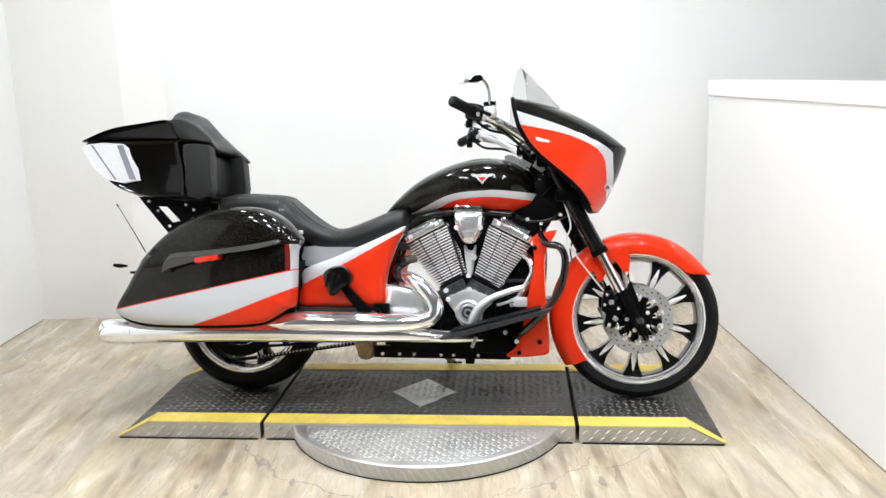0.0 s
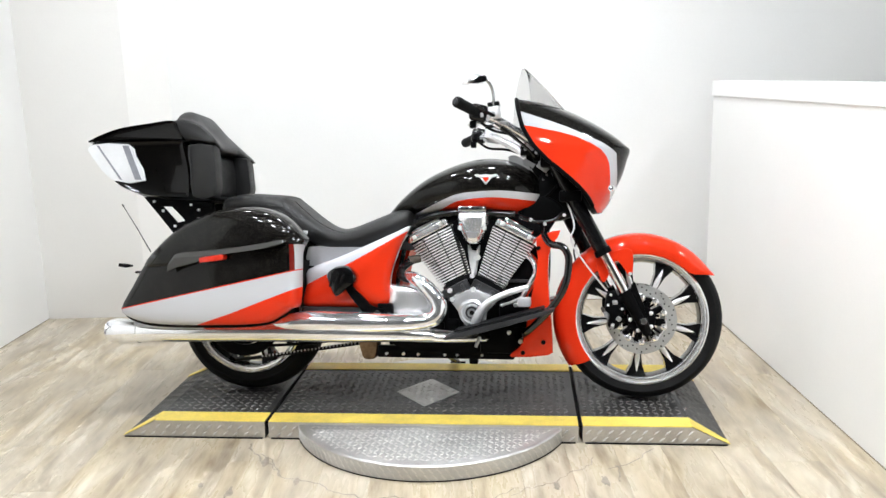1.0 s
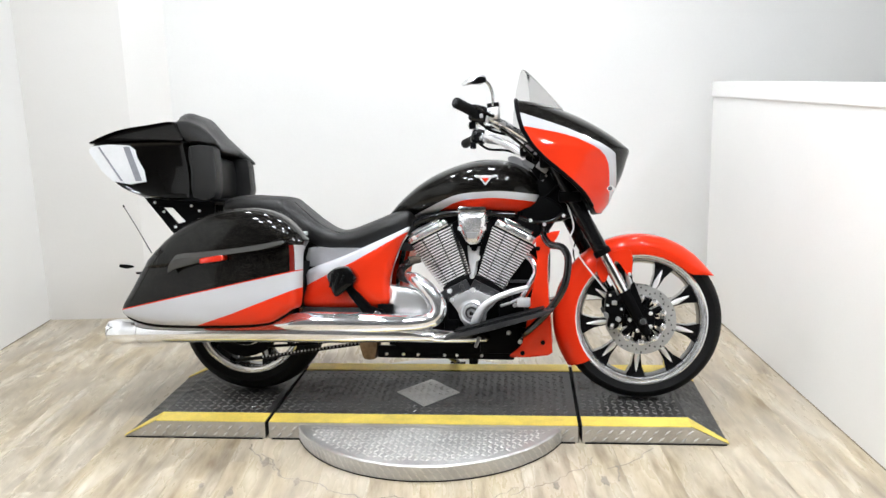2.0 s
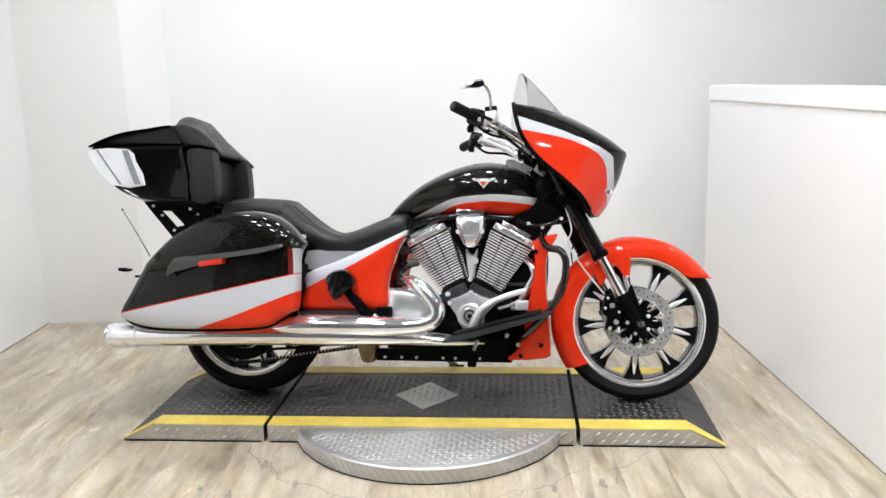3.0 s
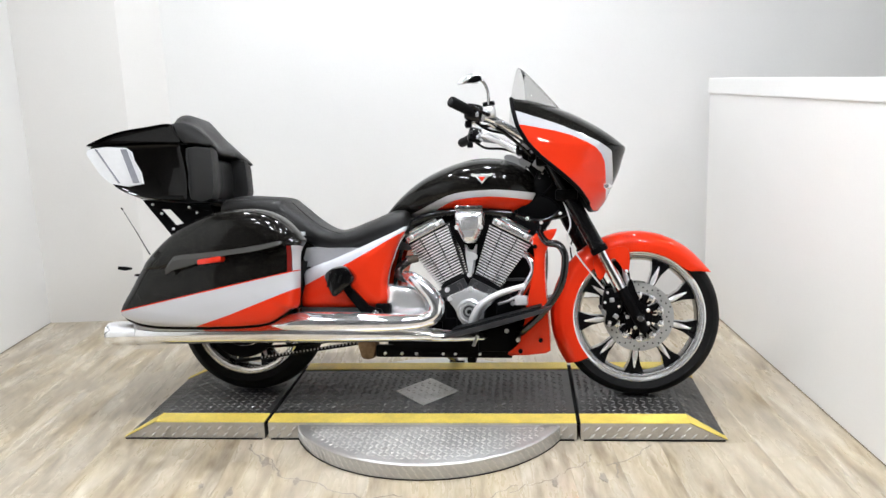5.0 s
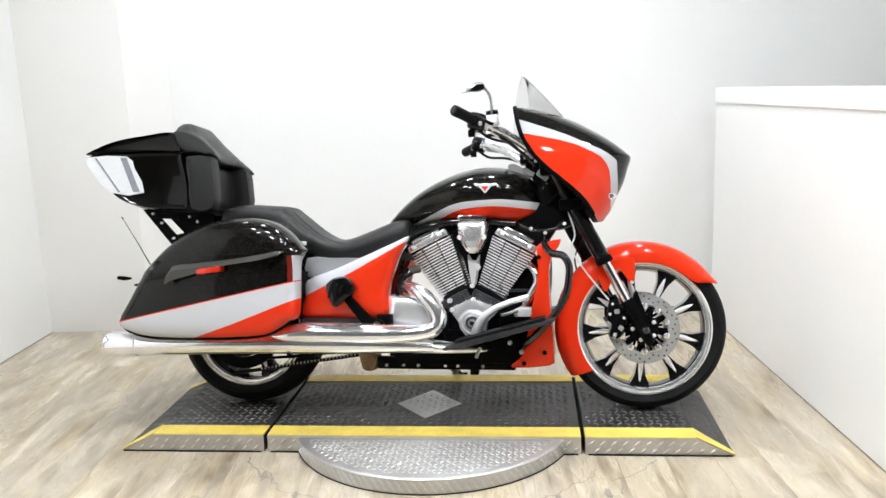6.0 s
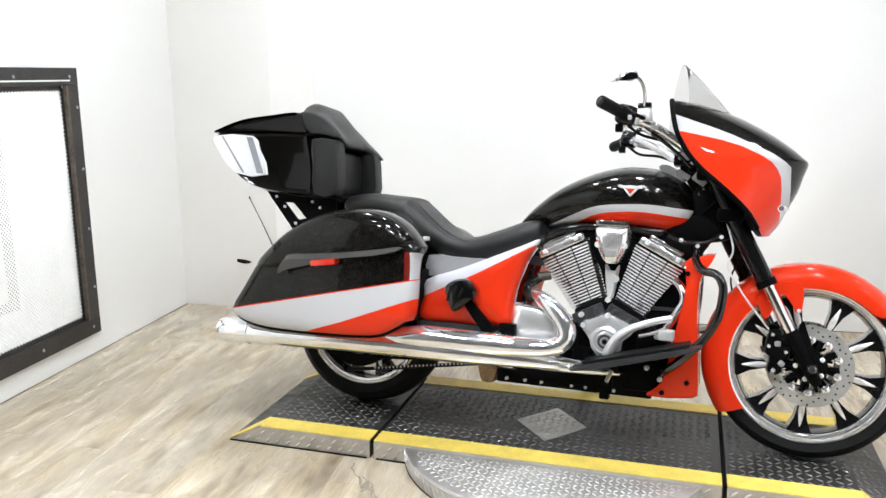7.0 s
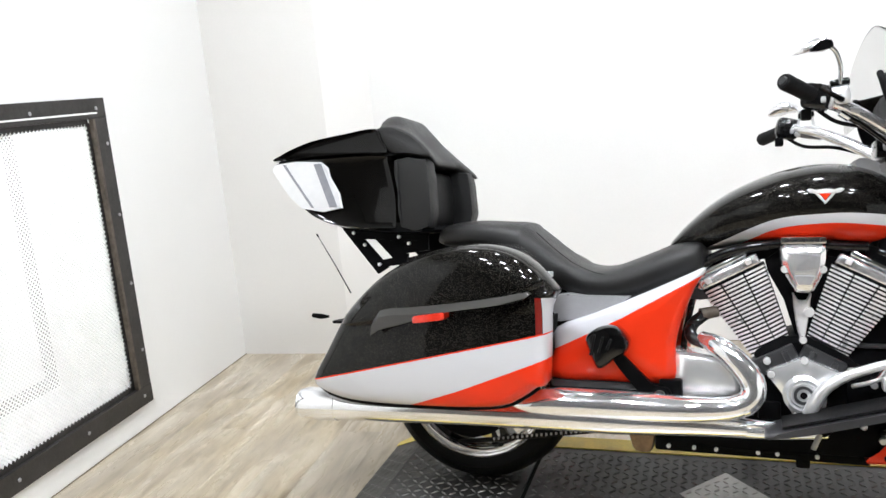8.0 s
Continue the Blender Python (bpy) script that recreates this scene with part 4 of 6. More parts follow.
def fairing():
    """A nose fairing: rows from its chin to its top edge, each bent round from one side to the other."""
    rows = [  # height of the side edge, rear x, front x, front height, half width
        (0.750, 1.475, 1.500, 0.752, 0.135),
        (0.790, 1.450, 1.528, 0.790, 0.185),
        (0.835, 1.416, 1.550, 0.838, 0.225),
        (0.895, 1.348, 1.582, 0.905, 0.262),
        (0.950, 1.280, 1.600, 0.965, 0.285),
        (0.998, 1.233, 1.612, 1.005, 0.298),
        (1.026, 1.214, 1.596, 1.024, 0.301),
        (1.070, 1.190, 1.547, 1.064, 0.302),
        (1.120, 1.176, 1.472, 1.112, 0.294),
        (1.160, 1.168, 1.380, 1.159, 0.276),
        (1.182, 1.165, 1.285, 1.190, 0.255),
    ]
    n = 24
    fine = list(zip(curve([(r[0], r[1], r[2]) for r in rows], 3), curve([(r[3], r[4], 0) for r in rows], 3)))
    outer, inner = [], []
    for (zs, xr, xf), (zf, w, _) in fine:
        o, i = [], []
        for k in range(n + 1):
            u = -1 + 2 * k / n
            e = abs(u) ** 1.75
            p = Vector((xf + 0.003 + (xr - xf - 0.003) * e, w * math.copysign(abs(u) ** 0.92, u), zf + (zs - zf) * e))
            p.x -= STEER * (p.y + 0.28)
            o.append(p)
            i.append(Vector((1.30 + (p.x - 1.30) * 0.965 - 0.004, p.y * 0.975, 0.98 + (p.z - 0.98) * 0.975)))
        outer.append(o)
        inner.append(i)
    bm = bmesh.new()
    grid = [[bm.verts.new(p) for p in o] for o in outer]
    grin = [[bm.verts.new(p) for p in o] for o in inner]
    for g, flip in ((grid, 0), (grin, 1)):
        for a, b in zip(g, g[1:]):
            for k in range(n):
                q = (a[k], a[k + 1], b[k + 1], b[k])
                bm.faces.new(q[::-1] if flip else q)
    for k in range(n):
        bm.faces.new((grid[0][k + 1], grid[0][k], grin[0][k], grin[0][k + 1]))
        bm.faces.new((grid[-1][k], grid[-1][k + 1], grin[-1][k + 1], grin[-1][k]))
    for r in range(len(grid) - 1):
        bm.faces.new((grid[r][0], grid[r + 1][0], grin[r + 1][0], grin[r][0]))
        bm.faces.new((grid[r + 1][n], grid[r][n], grin[r][n], grin[r + 1][n]))
    fr = part("fairing", bm, P_FAIR, bike, "orange-red nose fairing with silver stripe and black top", sharp=60)
    fr.data.materials.append(M_PLASTIC)
    for f in fr.data.polygons:
        f.material_index = 0 if f.index < (len(grid) - 1) * n else 1
    # black inner panel with dash
    panel = part("inner_panel", dome([(1.20, 1.03), (1.19, 1.10), (1.185, 1.165), (1.30, 1.165), (1.42, 1.08), (1.50, 0.98), (1.48, 0.86), (1.42, 0.84), (1.30, 0.955)], [(0.7, -0.20), (0.85, -0.17), (0.9, 0), (0.85, 0.17), (0.7, 0.20)], (1.27, 1.03), 2), M_PLASTIC, fr, "black inner fairing panel")
    for v in panel.data.vertices:
        v.co.x -= STEER * (v.co.y + 0.1)
    for s in (-1, 1):
        line = [(xr - 0.003 - STEER * (s * w + 0.28), s * (w + 0.001), zs) for (zs, xr, xf), (zf, w, _) in fine[2:]]
        part("edge_trim", tubed(line, 0.0085, 10, 1), M_PLASTIC, fr, "black rubber edge trim")
        lamp = part("turn_signal", turned(bmesh.new(), [(0.004, -0.055), (0.006, -0.03), (0.011, -0.012), (0.0125, 0.0), (0.0115, 0.004)], Matrix.Translation((1.526, s * 0.175, 0.844)) @ pose(0, 0, 0, 90 if s < 0 else -90, 0, 25 * s), 20), M_CHROME, fr, "small chrome turn-signal pod")
        part("signal_lens", turned(bmesh.new(), [(0.009, 0.0035), (0.0085, 0.006), (0.004, 0.008)], Matrix.Translation((1.526, s * 0.175, 0.844)) @ pose(0, 0, 0, 90 if s < 0 else -90, 0, 25 * s), 20), M_LENSD, lamp, "smoked signal lens")
    # windscreen: a bent sheet
    bm = bmesh.new()
    rows = []
    for k in range(15):
        v = math.sin(math.pi / 2 * k / 14)
        row = []
        for q in range(17):
            u = -1 + q / 8
            half = 0.246 * max(0.0, 1 - (0.999 * v) ** 2.2) ** 0.72
            centre = 1.355 - 0.174 * v
            x = centre - (centre - 1.172 - 0.006 * v) * u * u - 0.19 * u * half
            z = 1.160 + 0.190 * v - 0.085 * (1 - v) ** 2 * abs(u) ** 5
            row.append((x, u * half, z))
        rows.append(row)
    both = bmesh.new()
    a = [[both.verts.new(p) for p in r] for r in rows]
    b = [[both.verts.new((p[0] - 0.004, p[1], p[2] - 0.002)) for p in r] for r in rows]
    for g in (a, b):
        for r0, r1 in zip(g, g[1:]):
            for k in range(16):
                both.faces.new((r0[k], r0[k + 1], r1[k + 1], r1[k]))
    rim_a = a[0] + [r[-1] for r in a[1:]] + a[-1][-2::-1] + [r[0] for r in a[-2:0:-1]]
    rim_b = b[0] + [r[-1] for r in b[1:]] + b[-1][-2::-1] + [r[0] for r in b[-2:0:-1]]
    for k in range(len(rim_a)):
        j = (k + 1) % len(rim_a)
        both.faces.new((rim_a[k], rim_a[j], rim_b[j], rim_b[k]))
    bm.free()
    ws = part("windscreen", both, M_SCREEN, fr, "lightly smoked clear plastic windscreen", sharp=60)
    return fr


fairing()


def handlebars():
    hb = part("handlebar", tubed([(1.285, -0.07, 0.985), (1.215, -0.13, 1.035), (1.11, -0.19, 1.097), (1.045, -0.235, 1.122), (1.015, -0.25, 1.133)], 0.0185, 16, 5), M_RIM, bike, "chrome handlebars with black grips and switches")
    part("bar", tubed([(1.25, 0.06, 0.95), (1.17, 0.15, 1.02), (1.06, 0.25, 1.09), (1.0, 0.31, 1.112), (0.965, 0.34, 1.118)], 0.0175, 16, 5), M_RIM, hb)
    part("riser", boxed((1.262, 0, 0.945), (0.06, 0.16, 0.05), pose(0, 0, 0, 0, 0, 0), 0.012, 2), M_CHROME, hb, "chrome riser clamp")
    for grip0, grip1, s in (((1.02, -0.248, 1.131), (0.938, -0.345, 1.165), -1), ((0.965, 0.335, 1.118), (0.885, 0.445, 1.096), 1)):
        a, b = Vector(grip0), Vector(grip1)
        d = (b - a).normalized()
        g = part("grip", tubed([a, a + (b - a) * 0.5, b - d * 0.006, b], [0.0215, 0.0205, 0.0215, 0.016], 18, 2), M_RUBBER, hb, "black rubber grip")
        part("bar_end", tubed([b - d * 0.002, b + d * 0.006], [0.013, 0.010], 16, 1), M_GREYP, g)
        part("grip_flange", tubed([a - d * 0.004, a + d * 0.006], 0.024, 18, 1), M_PLASTIC, g)
        c = a + d * 0.004
        part("switch_box", boxed((0, 0, 0), (0.070, 0.060, 0.068), Matrix.Translation(c) @ pose(0, 0, 0, 0, 14, 8 * s), 0.022, 4), M_BLACK, hb, "black switch housing")
        part("clamp", boxed((0, 0, 0), (0.022, 0.05, 0.05), Matrix.Translation(c + Vector((0.034, -0.012 * s, -0.004))) @ pose(0, 0, 0, 0, 14, 8 * s), 0.006, 2), M_SATIN, hb, "satin clamp")
        part("reservoir", boxed((0, 0, 0), (0.050, 0.052, 0.050), Matrix.Translation(c + Vector((0.056, -0.028 * s, 0.006))) @ pose(0, 0, 0, 0, -8, 0), 0.018, 4), M_SATIN, hb, "satin-silver brake fluid reservoir")
        part("reservoir_cap", boxed((0, 0, 0), (0.048, 0.052, 0.018), Matrix.Translation(c + Vector((0.055, -0.028 * s, 0.036))) @ pose(0, 0, 0, 0, -8, 0), 0.005, 2), M_GLOSS, hb, "black reservoir cap")
        part("lever", tubed([c + Vector((0.055, 0, -0.004)), c + Vector((0.055, 0.03 * s, -0.012)), c + Vector((0.03, 0.075 * s, -0.004)), c + Vector((0.0, 0.115 * s, 0.012))], [0.009, 0.008, 0.006, 0.007], 10, 4), M_BLACK, hb, "black hand lever")
        part("switch_button", boxed((0, 0, 0), (0.016, 0.012, 0.012), Matrix.Translation(c + Vector((-0.016, -0.034, 0.012))), 0.003, 2), M_GREYL, hb, "grey thumb switch")
        part("switch_button", boxed((0, 0, 0), (0.012, 0.010, 0.016), Matrix.Translation(c + Vector((0.014, -0.036, -0.012))), 0.003, 2), M_CAST, hb, "grey thumb switch")
        part("master_cylinder", tubed([c + Vector((0.045, -0.03 * s, -0.02)), c + Vector((0.10, -0.055 * s, -0.035))], [0.015, 0.012], 12, 1), M_CAST, hb, "cast grey master cylinder")
        part("switch_pod", boxed((0, 0, 0), (0.026, 0.03, 0.028), Matrix.Translation(c + Vector((-0.024, -0.01 * s, -0.042))), 0.005, 2), M_PLASTIC, hb)
        part("cable", tubed([c + Vector((0.0, 0, -0.03)), c + Vector((0.05, -0.03 * s, -0.062)), c + Vector((0.13, -0.10 * s, -0.075)), c + Vector((0.20, -0.14 * s, -0.10))], 0.0055, 8, 5), M_PLASTIC, hb, "black cable")
    part("brake_hose", tubed([(1.085, -0.215, 1.085), (1.13, -0.20, 1.058), (1.19, -0.16, 1.012), (1.23, -0.13, 0.972)], 0.0065, 10, 4), M_GLOSS, hb, "gloss black brake hose along the bar")
    part("hose_union", tubed([(1.072, -0.222, 1.094), (1.095, -0.212, 1.079)], 0.009, 12, 1), M_CHROME, hb, "chrome hose union")
    # mirror on a curved stalk
    part("mirror_stem", tubed([(1.072, -0.25, 1.162), (1.073, -0.262, 1.20), (1.062, -0.275, 1.238), (1.040, -0.285, 1.259)], 0.006, 10, 5), M_CHROME, hb, "curved chrome mirror stem")
    mm = Matrix.Translation((1.004, -0.292, 1.254)) @ pose(0, 0, 0, 4, -10, 24)
    bm = dome([(-0.052, -0.012), (-0.03, 0.012), (0.0, 0.022), (0.035, 0.018), (0.045, 0.0), (0.032, -0.018), (0.0, -0.014)], [(0.3, -0.045), (0.8, -0.035), (1, 0), (0.8, 0.035), (0.3, 0.045)], None, 3)
    bm.transform(mm)
    mir = part("mirror", bm, M_RIM, hb, "chrome teardrop mirror")
    bm = dome([(-0.025, -0.012), (0.0, 0.008), (0.028, 0.004), (0.03, -0.012), (0.0, -0.016)], [(1, -0.036), (1, -0.047)], None, 3)
    bm.transform(mm)
    part("mirror_glass", bm, M_PLASTIC, mir)
    bm = dome([(-0.052, -0.012), (-0.03, 0.012), (0.0, 0.022), (0.035, 0.018), (0.045, 0.0), (0.032, -0.018), (0.0, -0.014)], [(0.3, -0.045), (0.8, -0.035), (1, 0), (0.8, 0.035), (0.3, 0.045)], None, 3)
    bm.transform(Matrix.Translation((0.955, 0.41, 1.19)) @ pose(0, 0, 0, 0, -10, -24))
    part("mirror", bm, M_RIM, hb, "chrome teardrop mirror")
    part("mirror_stem", tubed([(1.00, 0.30, 1.14), (1.0, 0.33, 1.17), (0.985, 0.38, 1.19)], 0.006, 10, 4), M_CHROME, hb, "curved chrome mirror stem")
    return hb


handlebars()


def tank():
    tk = part("fuel_tank", loft([(0.635, 0.735, 0.765, 0.075), (0.68, 0.728, 0.815, 0.112), (0.75, 0.735, 0.875, 0.142), (0.83, 0.75, 0.922, 0.160), (0.93, 0.757, 0.960, 0.188), (1.03, 0.757, 0.977, 0.198),
                                   (1.13, 0.748, 0.968, 0.192), (1.20, 0.752, 0.938, 0.165), (1.24, 0.772, 0.895, 0.125), (1.255, 0.80, 0.86, 0.07)], 2.3, 40, 4), P_TANK, bike, "black fuel tank with silver and orange-red sweep", sharp=70)
    # winged badge of plain shapes
    bm = bmesh.new()
    m = Matrix.Translation((1.040, -0.1985, 0.887)) @ pose(0, 0, 0, 82, 0, 0)
    wing = [(-0.045, 0.011), (-0.036, 0.014), (-0.022, 0.010), (-0.004, 0.012), (0.004, 0.012), (0.022, 0.010), (0.036, 0.014), (0.046, 0.011), (0.038, 0.003), (0.022, 0.001), (-0.022, 0.001), (-0.038, 0.003)]
    rings(bm, [[m @ Vector((x, y, 0)) for x, y in wing], [m @ Vector((x, y, 0.006)) for x, y in wing]])
    badge = part("badge", bm, M_DISC, tk, "bright winged badge")
    bm = bmesh.new()
    for s in (-1, 1):
        q = [(s * 0.024, 0.0), (s * 0.015, 0.0), (0, -0.020), (0, -0.028)]
        rings(bm, [[m @ Vector((x, y, 0.0)) for x, y in q], [m @ Vector((x, y, 0.006)) for x, y in q]])
    part("badge_vee", bm, M_DISC, badge, "brighter vee of the badge")
    q = [(-0.013, 0.0), (0.013, 0.0), (0, -0.018)]
    part("badge_centre", rings(bmesh.new(), [[m @ Vector((x, y, 0.0)) for x, y in q], [m @ Vector((x, y, 0.0055)) for x, y in q]]), M_RED, badge, "red badge centre")
    neck = part("neck_cover", dome([(1.16, 0.745), (1.18, 0.83), (1.221, 0.850), (1.252, 0.905), (1.284, 0.962), (1.312, 0.94), (1.346, 0.844), (1.388, 0.760), (1.355, 0.727), (1.275, 0.718)], [(0.85, -0.102), (0.97, -0.095), (1, -0.08), (1, 0.08), (0.97, 0.095), (0.85, 0.102)], (1.29, 0.81), 3), M_PLASTIC, bike, "black steering-head cover")
    part("cover_rib", tubed([(1.20, -0.104, 0.835), (1.26, -0.108, 0.81), (1.31, -0.106, 0.85), (1.325, -0.104, 0.875)], 0.005, 8, 4), M_PLASTIC, neck)
    part("dash_support", boxed((1.262, 0, 0.985), (0.085, 0.20, 0.055), pose(0, 0, 0), 0.010, 2), M_PLASTIC, neck, "black dash support")
    part("steering_block", boxed((1.212, -0.05, 1.005), (0.085, 0.12, 0.050), pose(0, 0, 0), 0.008, 2), M_BLACK, neck, "black handlebar clamp block")
    part("block_cap", boxed((1.205, -0.112, 1.012), (0.040, 0.008, 0.024), pose(0, 0, 0), 0.003, 1), M_CAST, neck, "grey cast clamp cap")
    part("clamp_bolt", disc(bmesh.new(), 1.235, -0.112, 0.992, 0.007, 0.008, 12), M_ALU, neck)
    part("clamp_ear", boxed((1.262, -0.11, 0.935), (0.050, 0.014, 0.030), Matrix.Translation((1.262, 0, 0.935)) @ Matrix.Rotation(radians(35), 4, "Y") @ Matrix.Translation((-1.262, 0, -0.935)), 0.004, 2), M_CAST, neck, "grey cast clamp ear")
    part("horn_bowl", dome([(1.17, 0.745), (1.20, 0.80), (1.27, 0.82), (1.335, 0.785), (1.345, 0.745), (1.30, 0.720), (1.22, 0.718)], [(1, -0.08), (0.97, -0.105), (0.85, -0.115), (0.4, -0.118)], None, 3), M_PLASTIC, neck, "gloss black horn bowl")
    part("horn_ring", tubed([(1.17, -0.14, 0.735), (1.23, -0.15, 0.715), (1.30, -0.14, 0.72), (1.34, -0.12, 0.75)], 0.008, 10, 4), M_BLACK, neck)
    part("steering_stem", slab([(1.19, 0.985), (1.25, 1.00), (1.30, 0.955), (1.31, 0.89), (1.27, 0.87), (1.235, 0.90), (1.21, 0.94)], -0.088, 0.088, 0.006, 2), M_PLASTIC, neck, "black steering stem cover")
    for bx, bz in ((1.276, 0.902), (1.285, 0.935), (1.262, 0.884)):
        part("stem_bolt", disc(bmesh.new(), bx, -0.092, bz, 0.006, 0.010, 12), M_CAST, neck)
    part("clamp_cover", slab([(1.120, 0.978), (1.150, 0.984), (1.190, 0.962), (1.206, 0.930), (1.200, 0.915), (1.160, 0.925), (1.135, 0.940)], -0.085, 0.085, 0.005, 2), M_CAST, neck, "cast grey clamp cover")
    part("clamp_plate", slab([(1.178, 0.962), (1.190, 0.970), (1.232, 0.946), (1.222, 0.930), (1.184, 0.944)], -0.096, 0.07, 0.004, 1), M_POLISH, neck, "polished handlebar clamp plate")
    for bx, bz in ((1.215, 0.722), (1.27, 0.705), (1.345, 0.74)):
        part("bolt", disc(bmesh.new(), bx, -0.15, bz, 0.007, 0.012, 14), M_ALU, neck, "chrome bolt")
    return tk


tank()


def seat():
    st = part("seat", loft([(-0.095, 0.765, 0.790, 0.08), (-0.06, 0.755, 0.825, 0.135), (0.03, 0.748, 0.838, 0.160), (0.12, 0.735, 0.834, 0.168), (0.188, 0.70, 0.829, 0.166), (0.207, 0.688, 0.817, 0.164), (0.25, 0.650, 0.785, 0.155), (0.31, 0.615, 0.738, 0.145),
                              (0.38, 0.588, 0.696, 0.162), (0.46, 0.578, 0.690, 0.178), (0.56, 0.598, 0.724, 0.184), (0.65, 0.632, 0.760, 0.180), (0.70, 0.655, 0.771, 0.168), (0.725, 0.672, 0.768, 0.148), (0.740, 0.700, 0.750, 0.095)], 2.9, 44, 4), M_LEATHER, bike, "black stitched vinyl two-level seat", sharp=75)
    part("seam", tubed([(0.25, -0.158, 0.80), (0.31, -0.153, 0.745), (0.37, -0.145, 0.70), (0.45, -0.152, 0.672), (0.53, -0.158, 0.690), (0.62, -0.135, 0.728)], 0.0012, 6, 5), M_PLASTIC, st)
    part("strap_buckle", boxed((0.285, -0.153, 0.672), (0.032, 0.010, 0.016), None, 0.003, 2), M_ALU, st, "small metal buckle")
    return st


seat()


def narrowed(bm):
    """Draws the case in towards its front."""
    for v in bm.verts:
        v.co.y *= 1.06 - 0.30 * min(1, max(0, (v.co.x + 0.60) / 0.42)) ** 1.2
        v.co.x += 0.010 * min(1, max(0, (-v.co.x - 0.40) / 0.2))
    return bm


def trunk():
    side = [(-0.60, 1.035), (-0.585, 0.98), (-0.50, 0.885), (-0.44, 0.845), (-0.36, 0.822), (-0.28, 0.815), (-0.20, 0.813), (-0.186, 0.818), (-0.184, 0.84), (-0.188, 0.93), (-0.208, 1.03), (-0.216, 1.05), (-0.30, 1.052), (-0.45, 1.046)]
    tr = part("trunk", narrowed(dome(side, [(0.86, -0.255), (0.955, -0.262), (0.99, -0.245), (1, -0.20), (1, 0.20), (0.99, 0.245), (0.955, 0.262), (0.86, 0.255)], (-0.33, 0.94), 4)), M_TRUNK, bike, "gloss black top case with padded backrest")
    lid = [(-0.60, 1.040), (-0.59, 1.055), (-0.48, 1.098), (-0.35, 1.122), (-0.25, 1.136), (-0.225, 1.10), (-0.21, 1.056), (-0.30, 1.055), (-0.45, 1.050)]
    part("lid", narrowed(dome(lid, [(0.80, -0.245), (0.95, -0.262), (1, -0.235), (1.01, -0.15), (1.02, 0.15), (1, 0.235), (0.95, 0.262), (0.80, 0.245)], (-0.38, 1.075), 4)), M_TRUNK, tr, "gloss black lid")
    part("lid_gap", narrowed(slab([(-0.585, 1.040), (-0.19, 1.0555), (-0.19, 1.0495), (-0.585, 1.034)], -0.252, 0.252, 0.001, 1)), M_GAP, tr)
    # wrap-round tail lamp at the rear corner, on each side
    for s in (-1, 1):
        lens = [(-0.592, 1.030), (-0.43, 1.034), (-0.40, 0.985), (-0.362, 0.885), (-0.495, 0.885), (-0.575, 0.975)]
        tl = part("tail_lamp", narrowed(dome(lens, [(1, s * 0.235), (1, s * 0.262), (0.985, s * 0.267)], (-0.47, 0.96), 2)), M_LENS, tr, "clear silvery wrap-round tail lamp")
        for a, b, wide in (((-0.560, 1.028), (-0.462, 0.888), 0.009), ((-0.452, 1.028), (-0.400, 0.888), 0.026)):
            q = [a, (a[0] + wide, a[1]), (b[0] + wide, b[1]), b]
            part("lens_divider", narrowed(slab(q, s * 0.262, s * 0.2695, 0.001, 1)), M_LENSG, tl, "grey lens divider")
    part("rear_latch", boxed((-0.598, 0, 1.0), (0.02, 0.10, 0.05), None, 0.006, 2), M_CHROME, tr, "bright latch")
    # padded backrest: lower block, upper roll, centre pad
    for s, top, ahead, far in ((-1, 1.030, 0.0, 0.2035), (1, 1.000, 0.035, 0.155)):
        wing = [(-0.195, top + 0.004), (-0.10 + ahead, top + 0.004), (-0.084 + ahead, top - 0.008), (-0.074 + ahead, 0.92), (-0.080 + ahead, 0.818), (-0.175, 0.818), (-0.185, 0.93)]
        pad = part("side_pad", dome(wing, [(0.86, s * far), (0.965, s * (far - 0.002)), (1, s * (far - 0.012)), (1, s * (far - 0.062)), (0.97, s * (far - 0.07))], None, 2), M_LEATHER, tr, "black padded side wing")
        part("piping", tubed([(-0.093 + ahead, s * (far - 0.007), top - 0.012), (-0.085 + ahead, s * (far - 0.006), 0.93), (-0.089 + ahead, s * (far - 0.007), 0.835)], 0.0035, 8, 4), M_LEATHER, pad)
        part("piping", tubed([(-0.185, s * (far + 0.001), top - 0.004), (-0.178, s * (far + 0.001), 0.93), (-0.172, s * (far + 0.001), 0.835)], 0.003, 8, 4), M_LEATHER, pad)
    low = [(-0.195, 1.000), (-0.130, 0.998), (-0.114, 0.985), (-0.104, 0.92), (-0.110, 0.82), (-0.175, 0.818)]
    part("centre_pad", dome(low, [(0.97, -0.125), (1, -0.11), (1.03, 0), (1, 0.11), (0.97, 0.125)], None, 3), M_LEATHER, tr, "black padded backrest centre")
    near = [(-0.210, 1.060), (-0.258, 1.126), (-0.210, 1.138), (-0.150, 1.118), (-0.105, 1.085), (-0.076, 1.052), (-0.080, 1.037), (-0.137, 1.048)]
    mid = [(-0.220, 1.030), (-0.276, 1.160), (-0.222, 1.185), (-0.172, 1.140), (-0.128, 1.082), (-0.088, 1.036), (-0.092, 1.012), (-0.150, 1.014)]
    far = [(-0.200, 1.010), (-0.255, 1.120), (-0.215, 1.146), (-0.165, 1.108), (-0.110, 1.058), (-0.045, 1.000), (-0.047, 0.984), (-0.130, 0.998)]
    loops = []
